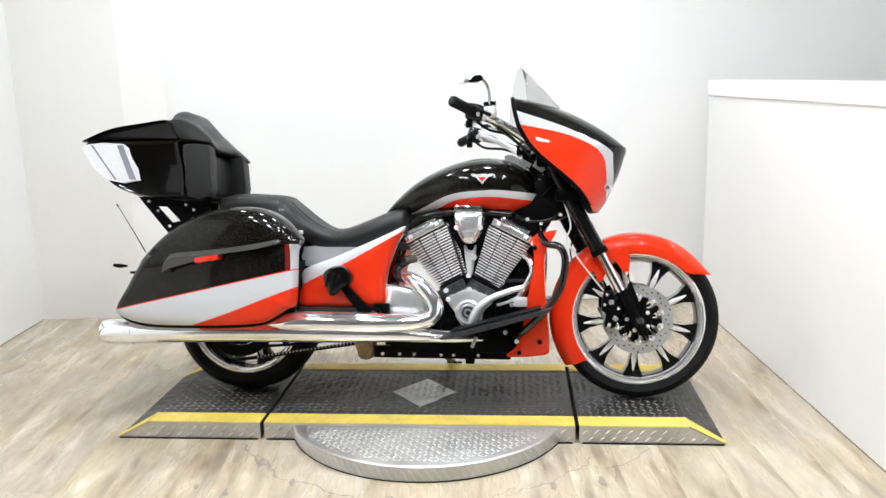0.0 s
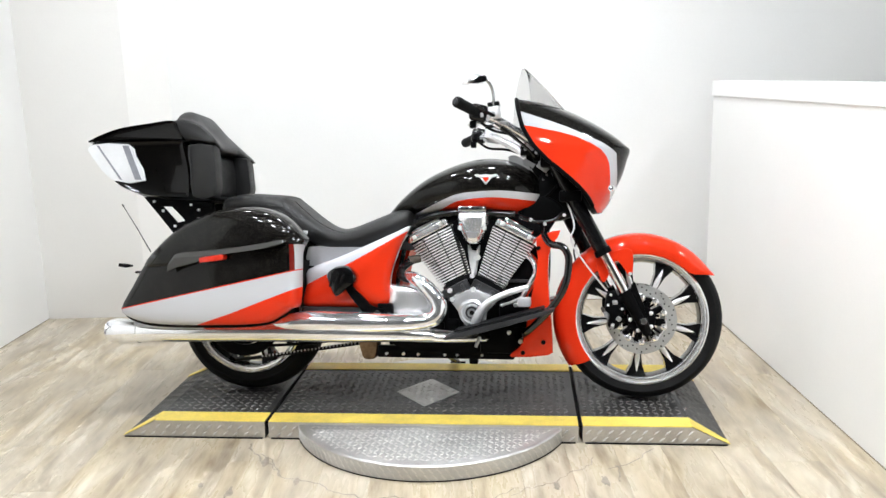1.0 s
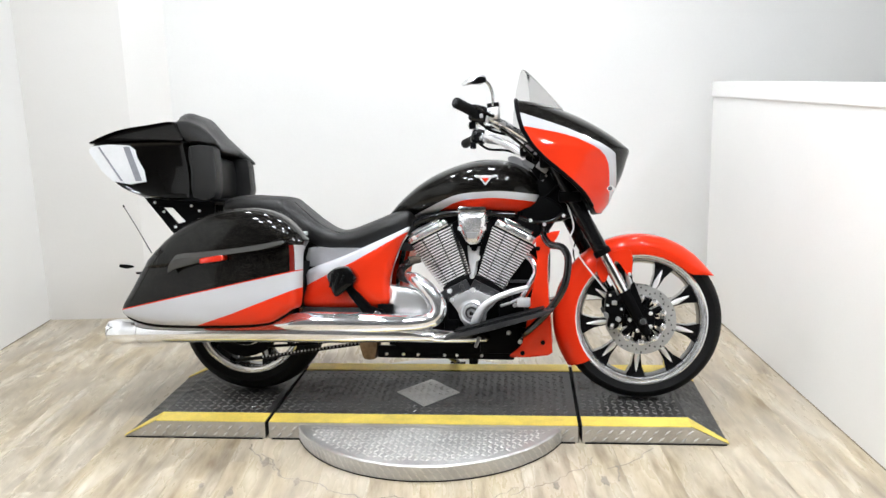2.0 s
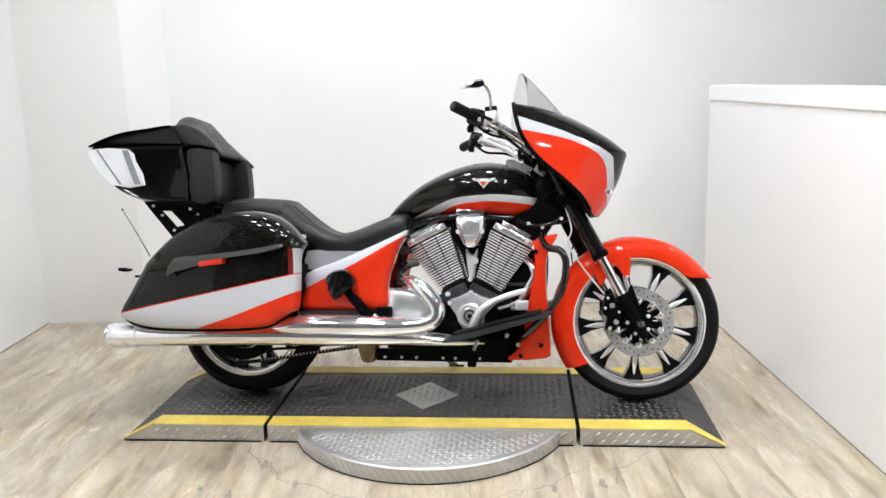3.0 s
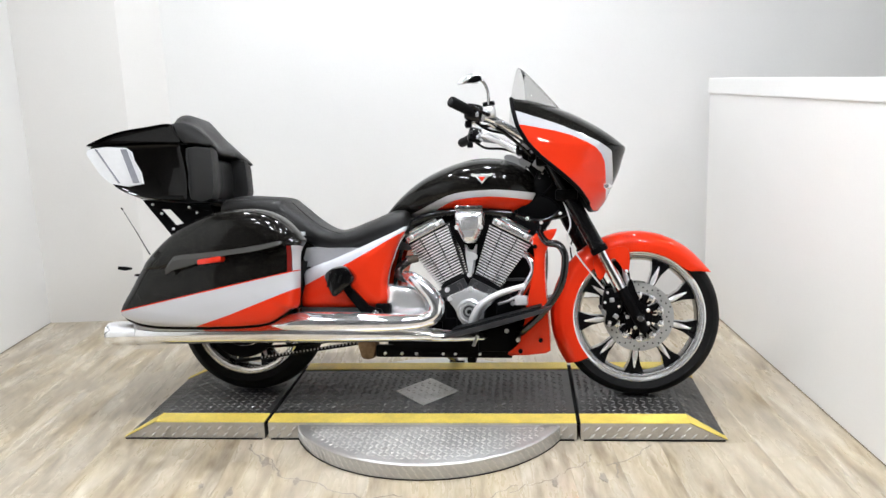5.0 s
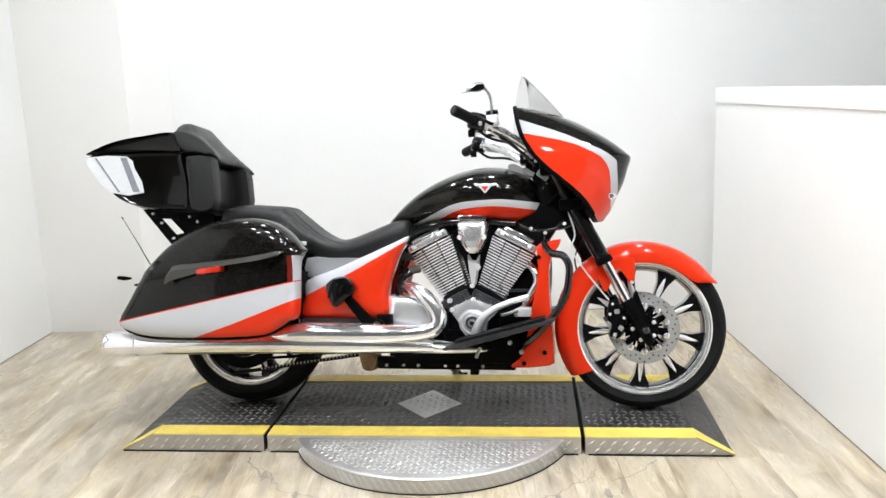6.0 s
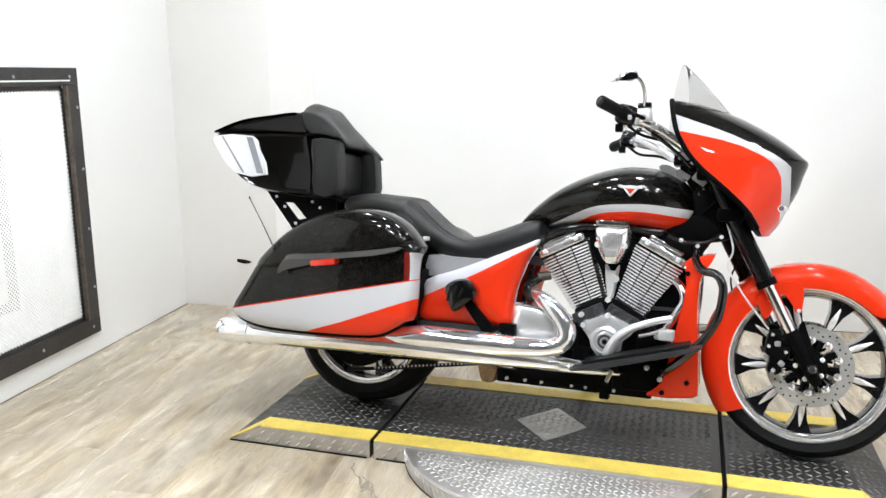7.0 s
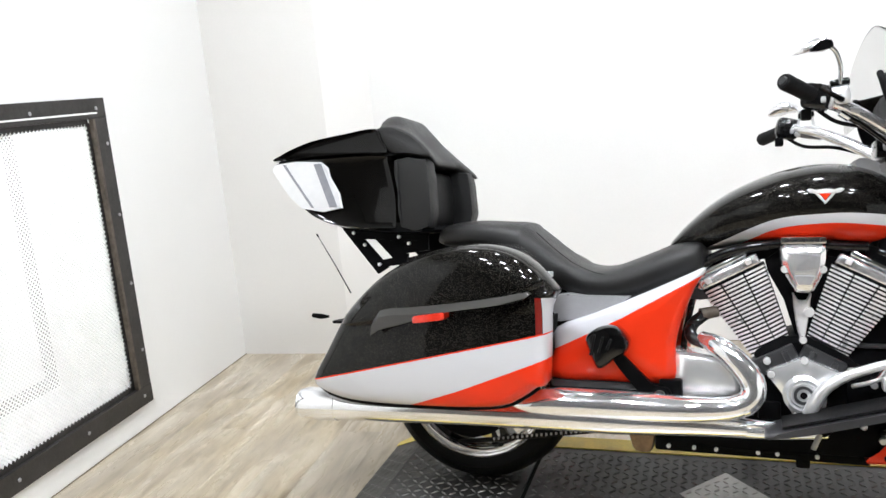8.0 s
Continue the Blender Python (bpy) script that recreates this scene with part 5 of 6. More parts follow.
    for k in range(-8, 9):
        w = min(1, max(0, (abs(k) / 8 - 0.45) / 0.55))
        w = w * w * (3 - 2 * w)
        a = curve([(x, z, 0) for x, z in mid], 4, True)
        b = curve([(x, z, 0) for x, z in (near if k < 0 else far)], 4, True)
        loops.append([Vector((p[0] + (q[0] - p[0]) * w, (0.2 if k < 0 else 0.15) * k / 8, p[1] + (q[1] - p[1]) * w)) for p, q in zip(a, b)])
    for end, y in ((loops[0], -0.207), (loops[-1], 0.157)):
        c = sum(end, Vector()) / len(end)
        tip = [c + (p - c) * 0.86 + Vector((0, y - c.y, 0)) for p in end]
        loops = [tip] + loops if y < 0 else loops + [tip]
    part("head_pad", rings(bmesh.new(), loops), M_LEATHER, tr, "black padded backrest roll", sharp=50)
    # bracket under the case
    for s in (-1, 1):
        bm = slab([(-0.435, 0.825), (-0.12, 0.825), (-0.12, 0.775), (-0.385, 0.785)], s * 0.115, s * 0.10, 0.002, 1)
        for q in ([(-0.43, 0.82), (-0.365, 0.80), (-0.262, 0.690), (-0.30, 0.668)], [(-0.245, 0.79), (-0.12, 0.79), (-0.12, 0.745), (-0.20, 0.735)], [(-0.28, 0.715), (-0.30, 0.69), (-0.20, 0.70), (-0.19, 0.735)], [(-0.315, 0.79), (-0.24, 0.79), (-0.19, 0.725), (-0.235, 0.71)]):
            extra = slab(q, s * 0.114, s * 0.101, 0.002, 1)
            me = bpy.data.meshes.new("strut")
            extra.to_mesh(me)
            extra.free()
            bm.from_mesh(me)
            bpy.data.meshes.remove(me)
        br = part("bracket", bm, M_PLASTIC, tr, "black trunk bracket with an open slot")
        for bx, bz in ((-0.385, 0.805), (-0.345, 0.765), (-0.22, 0.79), (-0.185, 0.768), (-0.292, 0.70)):
            part("bolt", disc(bmesh.new(), bx, s * 0.115 if s < 0 else 0.122, bz, 0.006, 0.007, 10), M_ALU, br)
    part("under_tray", dome([(-0.48, 0.872), (-0.40, 0.825), (-0.12, 0.80), (-0.09, 0.82), (-0.17, 0.835), (-0.36, 0.84)], [(0.9, -0.2), (1, -0.18), (1, 0.18), (0.9, 0.2)], None, 3), M_PLASTIC, tr, "black tray under the case")
    return tr


trunk()


def side_case(s):
    side = [(-0.368, 0.372), (-0.32, 0.46), (-0.265, 0.553), (-0.20, 0.628), (-0.125, 0.690), (-0.03, 0.738), (0.06, 0.762), (0.155, 0.770), (0.25, 0.755), (0.33, 0.715), (0.395, 0.655), (0.402, 0.640),
            (0.378, 0.60), (0.374, 0.52), (0.368, 0.40), (0.335, 0.380), (0.29, 0.352), (0.23, 0.326), (0.10, 0.314), (-0.10, 0.311), (-0.24, 0.316), (-0.33, 0.338)]
    y = lambda v: s * v
    drop = 0.0 if s < 0 else 0.035
    sc = part("side_case", dome(side, [(0.96, y(0.20)), (1, y(0.22)), (1, y(0.385)), (0.993, y(0.418)), (0.978, y(0.438)), (0.95, y(0.450)), (0.88, y(0.461)), (0.7, y(0.471)), (0.35, y(0.478))], (0.05, 0.50), 3), P_BAG, bike, "black, silver and orange-red hard side case", sharp=60)
    # raised lid: its lower edge stands proud as a ledge
    lid = [(-0.262, 0.545), (-0.198, 0.622), (-0.123, 0.684), (-0.03, 0.731), (0.06, 0.755), (0.155, 0.763), (0.25, 0.748), (0.325, 0.710), (0.372, 0.660), (0.30, 0.637), (0.18, 0.613), (0.05, 0.595), (-0.05, 0.583), (-0.13, 0.560), (-0.20, 0.534)]
    part("lid", dome(lid, [(1, y(0.40)), (0.998, y(0.436)), (0.975, y(0.455)), (0.90, y(0.472)), (0.76, y(0.482)), (0.5, y(0.489)), (0.25, y(0.492))], (0.05, 0.598), 3), P_BAG, sc, "domed black lid with a moulded lower ledge", sharp=60)
    ledge = [(-0.135, 0.535), (-0.112, 0.586), (-0.03, 0.596), (0.10, 0.609), (0.26, 0.631), (0.322, 0.641), (0.318, 0.624), (0.15, 0.599), (0.05, 0.582), (0.0, 0.565), (-0.07, 0.545)]
    line = curve([(x, z, 0) for x, z in ledge], 2, True)
    mid = [(p.x, p.y - (0.016 if k < 11 else 0.0)) for k, p in enumerate(line)]
    shelf = rings(bmesh.new(), [[(p.x, y(0.45), p.y + 0.004) for p in line], [(p.x, y(0.494), p.y + 0.002) for p in line], [(x, y(0.512), z) for x, z in mid], [(0.06 + (x - 0.06) * 0.97, y(0.515), 0.582 + (z - 0.582) * 0.9) for x, z in mid]])
    # greyer than the case, to look lit along the ledge
    part("lid_ledge", shelf, M_LEDGE, sc, "moulded ledge along the lid", sharp=25)
    ob = part("marker_lamp", dome([(x + 0.010, z - 0.003) for x, z in ((-0.015, 0.570), (-0.010, 0.580), (0.030, 0.586), (0.072, 0.592), (0.078, 0.582), (0.072, 0.571), (0.03, 0.565), (-0.01, 0.560))], [(1, y(0.460)), (1, y(0.517)), (0.85, y(0.522))], None, 2), M_AMBER, sc, "red reflector lens")
    part("bottom_seal", tubed([(-0.364, y(0.415), 0.368), (-0.327, y(0.418), 0.335), (-0.24, y(0.42), 0.313), (-0.10, y(0.42), 0.308), (0.10, y(0.42), 0.311), (0.23, y(0.415), 0.324), (0.29, y(0.405), 0.349), (0.335, y(0.395), 0.377)], 0.0055, 8, 3), M_GAP, sc, "thin black rubber seal")
    part("latch", dome([(0.345, 0.655), (0.375, 0.665), (0.39, 0.65), (0.36, 0.638)], [(1, y(0.40)), (0.8, y(0.425))], None, 2), M_BLACK, sc)
    part("hinge_strip", tubed([(-0.36, y(0.40), 0.385), (-0.31, y(0.405), 0.475), (-0.26, y(0.41), 0.56), (-0.235, y(0.41), 0.59)], 0.005, 8, 4), M_CHROME, sc, "bright edge strip")
    # the front end is drawn in behind the side cover
    for ob in [sc] + list(sc.children):
        for v in ob.data.vertices:
            v.co.x -= max(0, (v.co.x - 0.20) / 0.17) * (0.020 + 0.30 * max(0, 0.385 - abs(v.co.y)))
    sc.location.z -= drop
    return sc


side_case(-1)
side_case(1)


def side_cover(s):
    cover = [(0.312, 0.378), (0.322, 0.46), (0.33, 0.524), (0.44, 0.567), (0.57, 0.622), (0.69, 0.675), (0.745, 0.696), (0.714, 0.640), (0.682, 0.560), (0.662, 0.480), (0.660, 0.388), (0.60, 0.372), (0.45, 0.372)]
    y = lambda v: s * v
    c = part("side_cover", dome(cover, [(0.88, y(0.14)), (0.93, y(0.18)), (0.985, y(0.215)), (1, y(0.230)), (0.99, y(0.243)), (0.94, y(0.256)), (0.8, y(0.268)), (0.4, y(0.276))], (0.53, 0.51), 3), P_SIDE, bike, "orange-red side cover with a silver stripe", sharp=60)
    part("fill_panel", slab([(0.322, 0.535), (0.320, 0.612), (0.40, 0.612), (0.51, 0.612), (0.53, 0.606), (0.44, 0.565)], y(0.10), y(0.205), 0.004, 2), M_FILL, bike, "silver-grey filler panel under the seat")
    part("gap_strip", slab([(0.30, 0.375), (0.312, 0.375), (0.326, 0.56), (0.312, 0.56)], y(0.2), y(0.29), 0.001, 1), M_GAP, c)
    part("lower_lip", dome([(0.315, 0.376), (0.64, 0.376), (0.66, 0.366), (0.64, 0.358), (0.32, 0.358)], [(1, y(0.16)), (1, y(0.262)), (0.96, y(0.268))], None, 1), M_GREYP, c, "dark lower lip")
    return c


side_cover(-1)
side_cover(1)


def passenger_peg(s):
    y = lambda v: s * v
    arm = part("passenger_footrest", slab([(0.475, 0.475), (0.505, 0.478), (0.60, 0.385), (0.645, 0.372), (0.65, 0.345), (0.60, 0.335), (0.565, 0.36)], y(0.275), y(0.292), 0.003, 2), M_PLASTIC, bike, "black folding passenger footboard and arm")
    part("footboard", dome([(0.430, 0.503), (0.444, 0.524), (0.475, 0.540), (0.512, 0.541), (0.536, 0.522), (0.549, 0.498), (0.540, 0.470), (0.512, 0.452), (0.474, 0.424), (0.456, 0.432), (0.440, 0.47)], [(0.86, y(0.270)), (0.98, y(0.28)), (1, y(0.318)), (0.97, y(0.330)), (0.86, y(0.339)), (0.5, y(0.343))], None, 3), M_GLOSS, arm, "gloss black footboard folded up")
    for k in range(3):
        part("rubber_rib", tubed([(0.447 + 0.022 * k, y(0.343), 0.462 + 0.008 * k), (0.46 + 0.022 * k, y(0.345), 0.518 - 0.005 * k)], 0.004, 8, 1), M_RUBBER, arm)
    part("block", boxed((0.65, y(0.255), 0.365), (0.06, 0.04, 0.055), None, 0.006, 2), M_PLASTIC, arm)
    part("pivot_bolt", disc(bmesh.new(), 0.625, -0.292 if s < 0 else 0.302, 0.355, 0.014, 0.012, 18), M_CHROME, arm, "chrome pivot bolt")
    return arm


passenger_peg(-1)
passenger_peg(1)


def fin_plan(h, d):
    """Outline of one cooling fin from above: three facets towards the side, parted by two grooves."""
    side = [(h, d - 0.022), (0.386 * h, d - 0.001), (0.378 * h, d - 0.009), (0.348 * h, d - 0.009), (0.340 * h, d)]
    near = [(x, -y) for x, y in side]
    ring = [(-x, y) for x, y in near] + near[::-1]
    return ring + [(x, -y) for x, y in ring[::-1]]


def cylinder(cx, cz, angle, name):
    """A finned cylinder. angle: lean of its axis from upright, positive ahead."""
    m = Matrix.Translation((cx, 0, cz)) @ Matrix.Rotation(radians(angle), 4, "Y")
    barrel = [[m @ Vector((i * w, j * d, z)) for i, j in ((-1, -0.72), (-0.4, -1), (0.4, -1), (1, -0.72), (1, 1), (-1, 1))] for w, d, z in ((0.044, 0.078, 0.07), (0.078, 0.094, 0.312))]
    core = part(name, rings(bmesh.new(), barrel), M_CASE, bike, "air-cooled engine cylinder with bright-edged fins")
    n = 20
    for k in range(n):
        t = k / (n - 1)
        half, deep = 0.056 + 0.036 * t, 0.112 + 0.02 * t
        fin = part("cooling_fin", rings(bmesh.new(), [[m @ Vector((x, y, 0.088 + 0.214 * t + dz)) for x, y in fin_plan(half, deep)] for dz in (-0.0031, 0.0031)]), M_ALU, core, smooth=False)
        fin.data.materials.append(M_CASE)
        for f in fin.data.polygons:
            flat = f.normal.y < -0.6 and m.inverted() @ f.center
            f.material_index = 0 if flat and not 0.345 < abs(flat.x) / half < 0.380 else 1
    head = boxed((0, 0, 0.326), (0.176, 0.25, 0.034), m, 0.010, 3)
    part("head_cover", head, M_RIM, core, "bright machined head cover")
    part("rocker_cover", boxed((0, -0.01, 0.354), (0.130, 0.20, 0.018), m, 0.007, 3), M_CHROME, core, "polished rocker cover")
    part("head_gasket", boxed((0, 0, 0.309), (0.168, 0.25, 0.008), m), M_CASE, core, smooth=False)
    for q in (-0.06, 0.06):
        part("head_bolt", boxed((q, -0.131, 0.33), (0.016, 0.01, 0.016), m, 0.003, 2), M_ALU, core)
    return core


cylinder(0.945, 0.385, -27, "rear_cylinder")
cylinder(1.005, 0.385, 27, "front_cylinder")


def engine():
    cr = part("crankcase", dome([(0.80, 0.30), (0.86, 0.42), (0.87, 0.46), (0.975, 0.505), (1.08, 0.46), (1.15, 0.40), (1.20, 0.30), (1.15, 0.20), (0.95, 0.17), (0.70, 0.18), (0.66, 0.26)], [(0.9, -0.15), (1, -0.13), (1, 0.13), (0.9, 0.15)], None, 3), M_CASE, bike, "black engine crankcase")
    for s, a in ((-1, -27), (1, 27)):
        m = Matrix.Translation((0.975 + 0.03 * s, 0, 0.385)) @ Matrix.Rotation(radians(a), 4, "Y")
        base = part("cylinder_base", boxed((0, -0.082, 0.060), (0.116, 0.16, 0.050), m, 0.006, 2), M_GREYP, cr, "black cylinder base")
        for q in (-0.03, 0.03):
            part("base_rib", boxed((q, -0.163, 0.055), (0.016, 0.014, 0.04), m, 0.005, 2), M_GREYP, base)
    cover = [(0.892, 0.412), (0.94, 0.432), (0.985, 0.452), (1.03, 0.434), (1.085, 0.412), (1.075, 0.385), (1.045, 0.355), (1.04, 0.31), (1.0, 0.283), (0.962, 0.286), (0.938, 0.34), (0.912, 0.378)]
    cv = part("timing_cover", dome(cover, [(1, -0.13), (1, -0.178), (0.96, -0.188), (0.7, -0.194)], (0.985, 0.37), 2), M_POLISH, cr, "polished timing cover")
    part("cover_ring", ringed(bmesh.new(), [(0.048, 0.18), (0.052, 0.198), (0.042, 0.204), (0.036, 0.196)], Matrix.Translation((0.985, 0, 0.355)) @ ACROSS, 40), M_POLISH, cv)
    part("cover_cap", disc(bmesh.new(), 0.985, -0.185, 0.355, 0.033, 0.02, 32), M_POLISH, cv, "polished round cap")
    part("cap_ring", ringed(bmesh.new(), [(0.022, 0.200), (0.025, 0.2075), (0.017, 0.2075), (0.016, 0.200)], Matrix.Translation((0.985, 0, 0.355)) @ ACROSS, 32), M_GREYP, cv, "dark ring")
    part("cap_boss", disc(bmesh.new(), 0.985, -0.203, 0.355, 0.009, 0.008, 20), M_BLACK, cv)
    for bx, bz in ((0.905, 0.405), (0.988, 0.445), (1.068, 0.405), (1.10, 0.42), (0.968, 0.298), (0.985, 0.50), (0.895, 0.44)):
        part("bolt", disc(bmesh.new(), bx, -0.172, bz, 0.0095, 0.022, 16), M_ALU, cr, "chrome bolt")
    part("intake_body", slab([(0.885, 0.745), (1.09, 0.745), (1.03, 0.60), (0.995, 0.48), (0.975, 0.48), (0.94, 0.60)], -0.085, 0.085, 0.004, 2), M_CASE, cr, "black intake body between the cylinders")
    spine = part("intake_spine", dome([(0.962, 0.62), (0.975, 0.60), (0.998, 0.60), (1.008, 0.62), (0.998, 0.54), (0.99, 0.495), (0.98, 0.495), (0.97, 0.54)], [(1, -0.05), (1, -0.14), (0.8, -0.15)], None, 2), M_ALU, cr, "bright spine between the cylinders")
    part("spine_knob", disc(bmesh.new(), 1.002, -0.145, 0.572, 0.013, 0.02, 18), M_ALU, spine)
    ac = part("intake_cover", dome([(0.930, 0.735), (0.945, 0.755), (1.03, 0.755), (1.043, 0.735), (1.036, 0.685), (1.018, 0.645), (1.005, 0.628), (0.972, 0.628), (0.958, 0.645), (0.938, 0.685)], [(1, -0.06), (1, -0.195), (0.94, -0.215), (0.7, -0.226)], None, 3), M_RIM, cr, "chrome intake cover between the cylinders")
    part("cover_facet", dome([(0.958, 0.676), (1.018, 0.676), (1.006, 0.648), (0.97, 0.648)], [(1, -0.20), (0.8, -0.232)], None, 1), M_CAST, ac, "grey relief on the cover")
    for q in (-1, 1):
        part("cover_screw", disc(bmesh.new(), 0.987 + 0.046 * q, -0.205, 0.69, 0.010, 0.014, 16), M_ALU, ac)
    part("cover_crown", boxed((0.987, -0.13, 0.766), (0.112, 0.16, 0.020), None, 0.006, 2), M_CHROME, ac, "bright cast crown plate")
    for q in range(5):
        part("crown_slot", boxed((0.945 + 0.021 * q, -0.2095, 0.766), (0.006 + 0.004 * (q % 2), 0.004, 0.008 - 0.003 * (q % 2))), M_GREYP, ac)
    # black mechanical parts round the cases
    for nm, pts, r in (("hose", [(0.735, -0.13, 0.56), (0.70, -0.16, 0.53), (0.70, -0.19, 0.50), (0.735, -0.2, 0.485)], 0.017),
                       ("frame_tube", [(0.71, -0.10, 0.66), (0.69, -0.12, 0.56), (0.675, -0.13, 0.48), (0.68, -0.13, 0.42)], 0.009),
                       ("frame_tube", [(1.28, -0.06, 0.72), (1.255, -0.06, 0.58), (1.24, -0.06, 0.45), (1.22, -0.06, 0.25)], 0.016),
                       ("frame_tube", [(0.70, -0.10, 0.685), (0.80, -0.11, 0.735), (0.95, -0.11, 0.755), (1.15, -0.10, 0.745)], 0.015),
                       ("front_pipe", [(1.205, -0.13, 0.580), (1.224, -0.15, 0.562), (1.236, -0.16, 0.536), (1.236, -0.16, 0.508), (1.216, -0.16, 0.470), (1.178, -0.15, 0.405), (1.135, -0.14, 0.345)], 0.0145)):
        part(nm, tubed(pts, r, 14, 5), M_CHROME if nm == "front_pipe" else M_BLACK, cr, "chrome front exhaust header" if nm == "front_pipe" else "")
    part("front_mount", slab([(1.085, 0.38), (1.105, 0.44), (1.165, 0.54), (1.205, 0.615), (1.235, 0.61), (1.245, 0.52), (1.235, 0.38)], -0.07, 0.05, 0.006, 2), M_CASE, cr, "black front engine mount and cooler")
    part("mount_bar", boxed((1.165, -0.075, 0.475), (0.085, 0.014, 0.012), None, 0.003, 2), M_GREYP, cr)
    part("head_bracket", slab([(1.04, 0.725), (1.10, 0.745), (1.30, 0.745), (1.30, 0.70), (1.262, 0.658), (1.215, 0.632), (1.19, 0.66), (1.13, 0.70)], -0.09, 0.06, 0.006, 2), M_CASE, cr, "black frame bracket over the front cylinder")
    part("head_bracket", slab([(0.70, 0.690), (0.80, 0.735), (0.93, 0.75), (0.90, 0.715), (0.83, 0.70), (0.75, 0.668)], -0.09, 0.06, 0.006, 2), M_CASE, cr, "black frame bracket over the rear cylinder")
    part("frame_rail", tubed([(0.715, -0.15, 0.665), (0.691, -0.16, 0.625), (0.674, -0.165, 0.575), (0.656, -0.165, 0.525), (0.645, -0.165, 0.453)], 0.0065, 10, 4), M_SATIN, cr, "bright curved frame rail")
    part("rail_bracket", slab([(0.690, 0.640), (0.728, 0.626), (0.745, 0.602), (0.720, 0.598), (0.668, 0.603), (0.690, 0.614)], -0.125, -0.118, 0.0012, 1), M_GREYP, cr, "grey triangular bracket")
    part("exhaust_port", tubed([(0.765, -0.12, 0.566), (0.722, -0.14, 0.558)], [0.016, 0.018], 16, 1), M_RUST, cr, "heat-stained exhaust port stub")
    for bx, bz, sx, sz in ((1.14, 0.36, 0.10, 0.07), (1.10, 0.245, 0.17, 0.11), (0.86, 0.36, 0.05, 0.10), (1.19, 0.265, 0.08, 0.06), (0.90, 0.30, 0.06, 0.05)):
        part("engine_block", boxed((bx, -0.13, bz), (sx, 0.07, sz), None, 0.008, 2), M_CASE, cr)
    for bx, bz in ((1.02, 0.258), (1.13, 0.275), (1.175, 0.24), (1.205, 0.238), (1.17, 0.335), (1.21, 0.355), (1.155, 0.385)):
        part("bolt", disc(bmesh.new(), bx, -0.165, bz, 0.009, 0.014, 14), M_ALU, cr, "chrome bolt")
    return cr


engine()


def under_frame():
    uf = part("lower_frame_rail", boxed((0.87, -0.12, 0.186), (0.56, 0.035, 0.050), None, 0.008, 2), M_PLASTIC, bike, "black lower frame rail with bright bolts")
    part("rail", boxed((0.87, 0.12, 0.186), (0.56, 0.035, 0.050), None, 0.008, 2), M_PLASTIC, uf)
    for bx in (0.63, 0.70, 0.76, 0.87, 0.92, 1.02):
        part("bolt", disc(bmesh.new(), bx, -0.1375, 0.178, 0.006, 0.012, 12), M_ALU, uf, "chrome bolt")
    part("drain_block", boxed((0.985, -0.11, 0.158), (0.035, 0.05, 0.035), None, 0.006, 2), M_PLASTIC, uf)
    part("exhaust_hanger", dome([(0.515, 0.235), (0.59, 0.235), (0.586, 0.175), (0.575, 0.153), (0.535, 0.153), (0.522, 0.18)], [(0.9, -0.07), (1, -0.08), (1, -0.13), (0.9, -0.14)], None, 2), M_BROWN, uf, "brown heat-stained exhaust hanger")
    part("swing_arm", tubed([(RX, -0.135, RZ), (0.25, -0.125, 0.29), (0.55, -0.11, 0.30)], [0.035, 0.03, 0.04], 14, 3, 0.7), M_PLASTIC, uf, "black swing arm")
    part("swing_arm", tubed([(RX, 0.135, RZ), (0.25, 0.125, 0.29), (0.55, 0.11, 0.30)], [0.035, 0.03, 0.04], 14, 3, 0.7), M_PLASTIC, uf, "black swing arm")
    belt = part("belt", tubed([(-0.02, -0.128, 0.136), (0.10, -0.128, 0.152), (0.30, -0.124, 0.183), (0.56, -0.118, 0.223)], 0.0075, 8, 1), M_RUBBER, uf, "black toothed drive belt")
    for k in range(30):
        u = k / 29
        part("belt_tooth", boxed((0.10 + 0.44 * u, -0.135 + 0.009 * u, 0.155 + 0.068 * u), (0.006, 0.005, 0.007)), M_CAST, belt)
    part("side_stand", tubed([(0.80, 0.13, 0.20), (0.84, 0.26, 0.11), (0.86, 0.355, 0.078)], 0.012, 12, 3), M_BLACK, uf, "black side stand, down")
    part("stand_foot", boxed((0.865, 0.36, 0.072), (0.07, 0.035, 0.008), pose(0, 0, 0, 0, 0, 0), 0.003, 2), M_BLACK, uf)
    part("chain_guard", tubed([(0.12, -0.14, 0.20), (0.32, -0.135, 0.215), (0.54, -0.12, 0.245)], 0.006, 8, 2), M_PLASTIC, uf)
    return uf


under_frame()


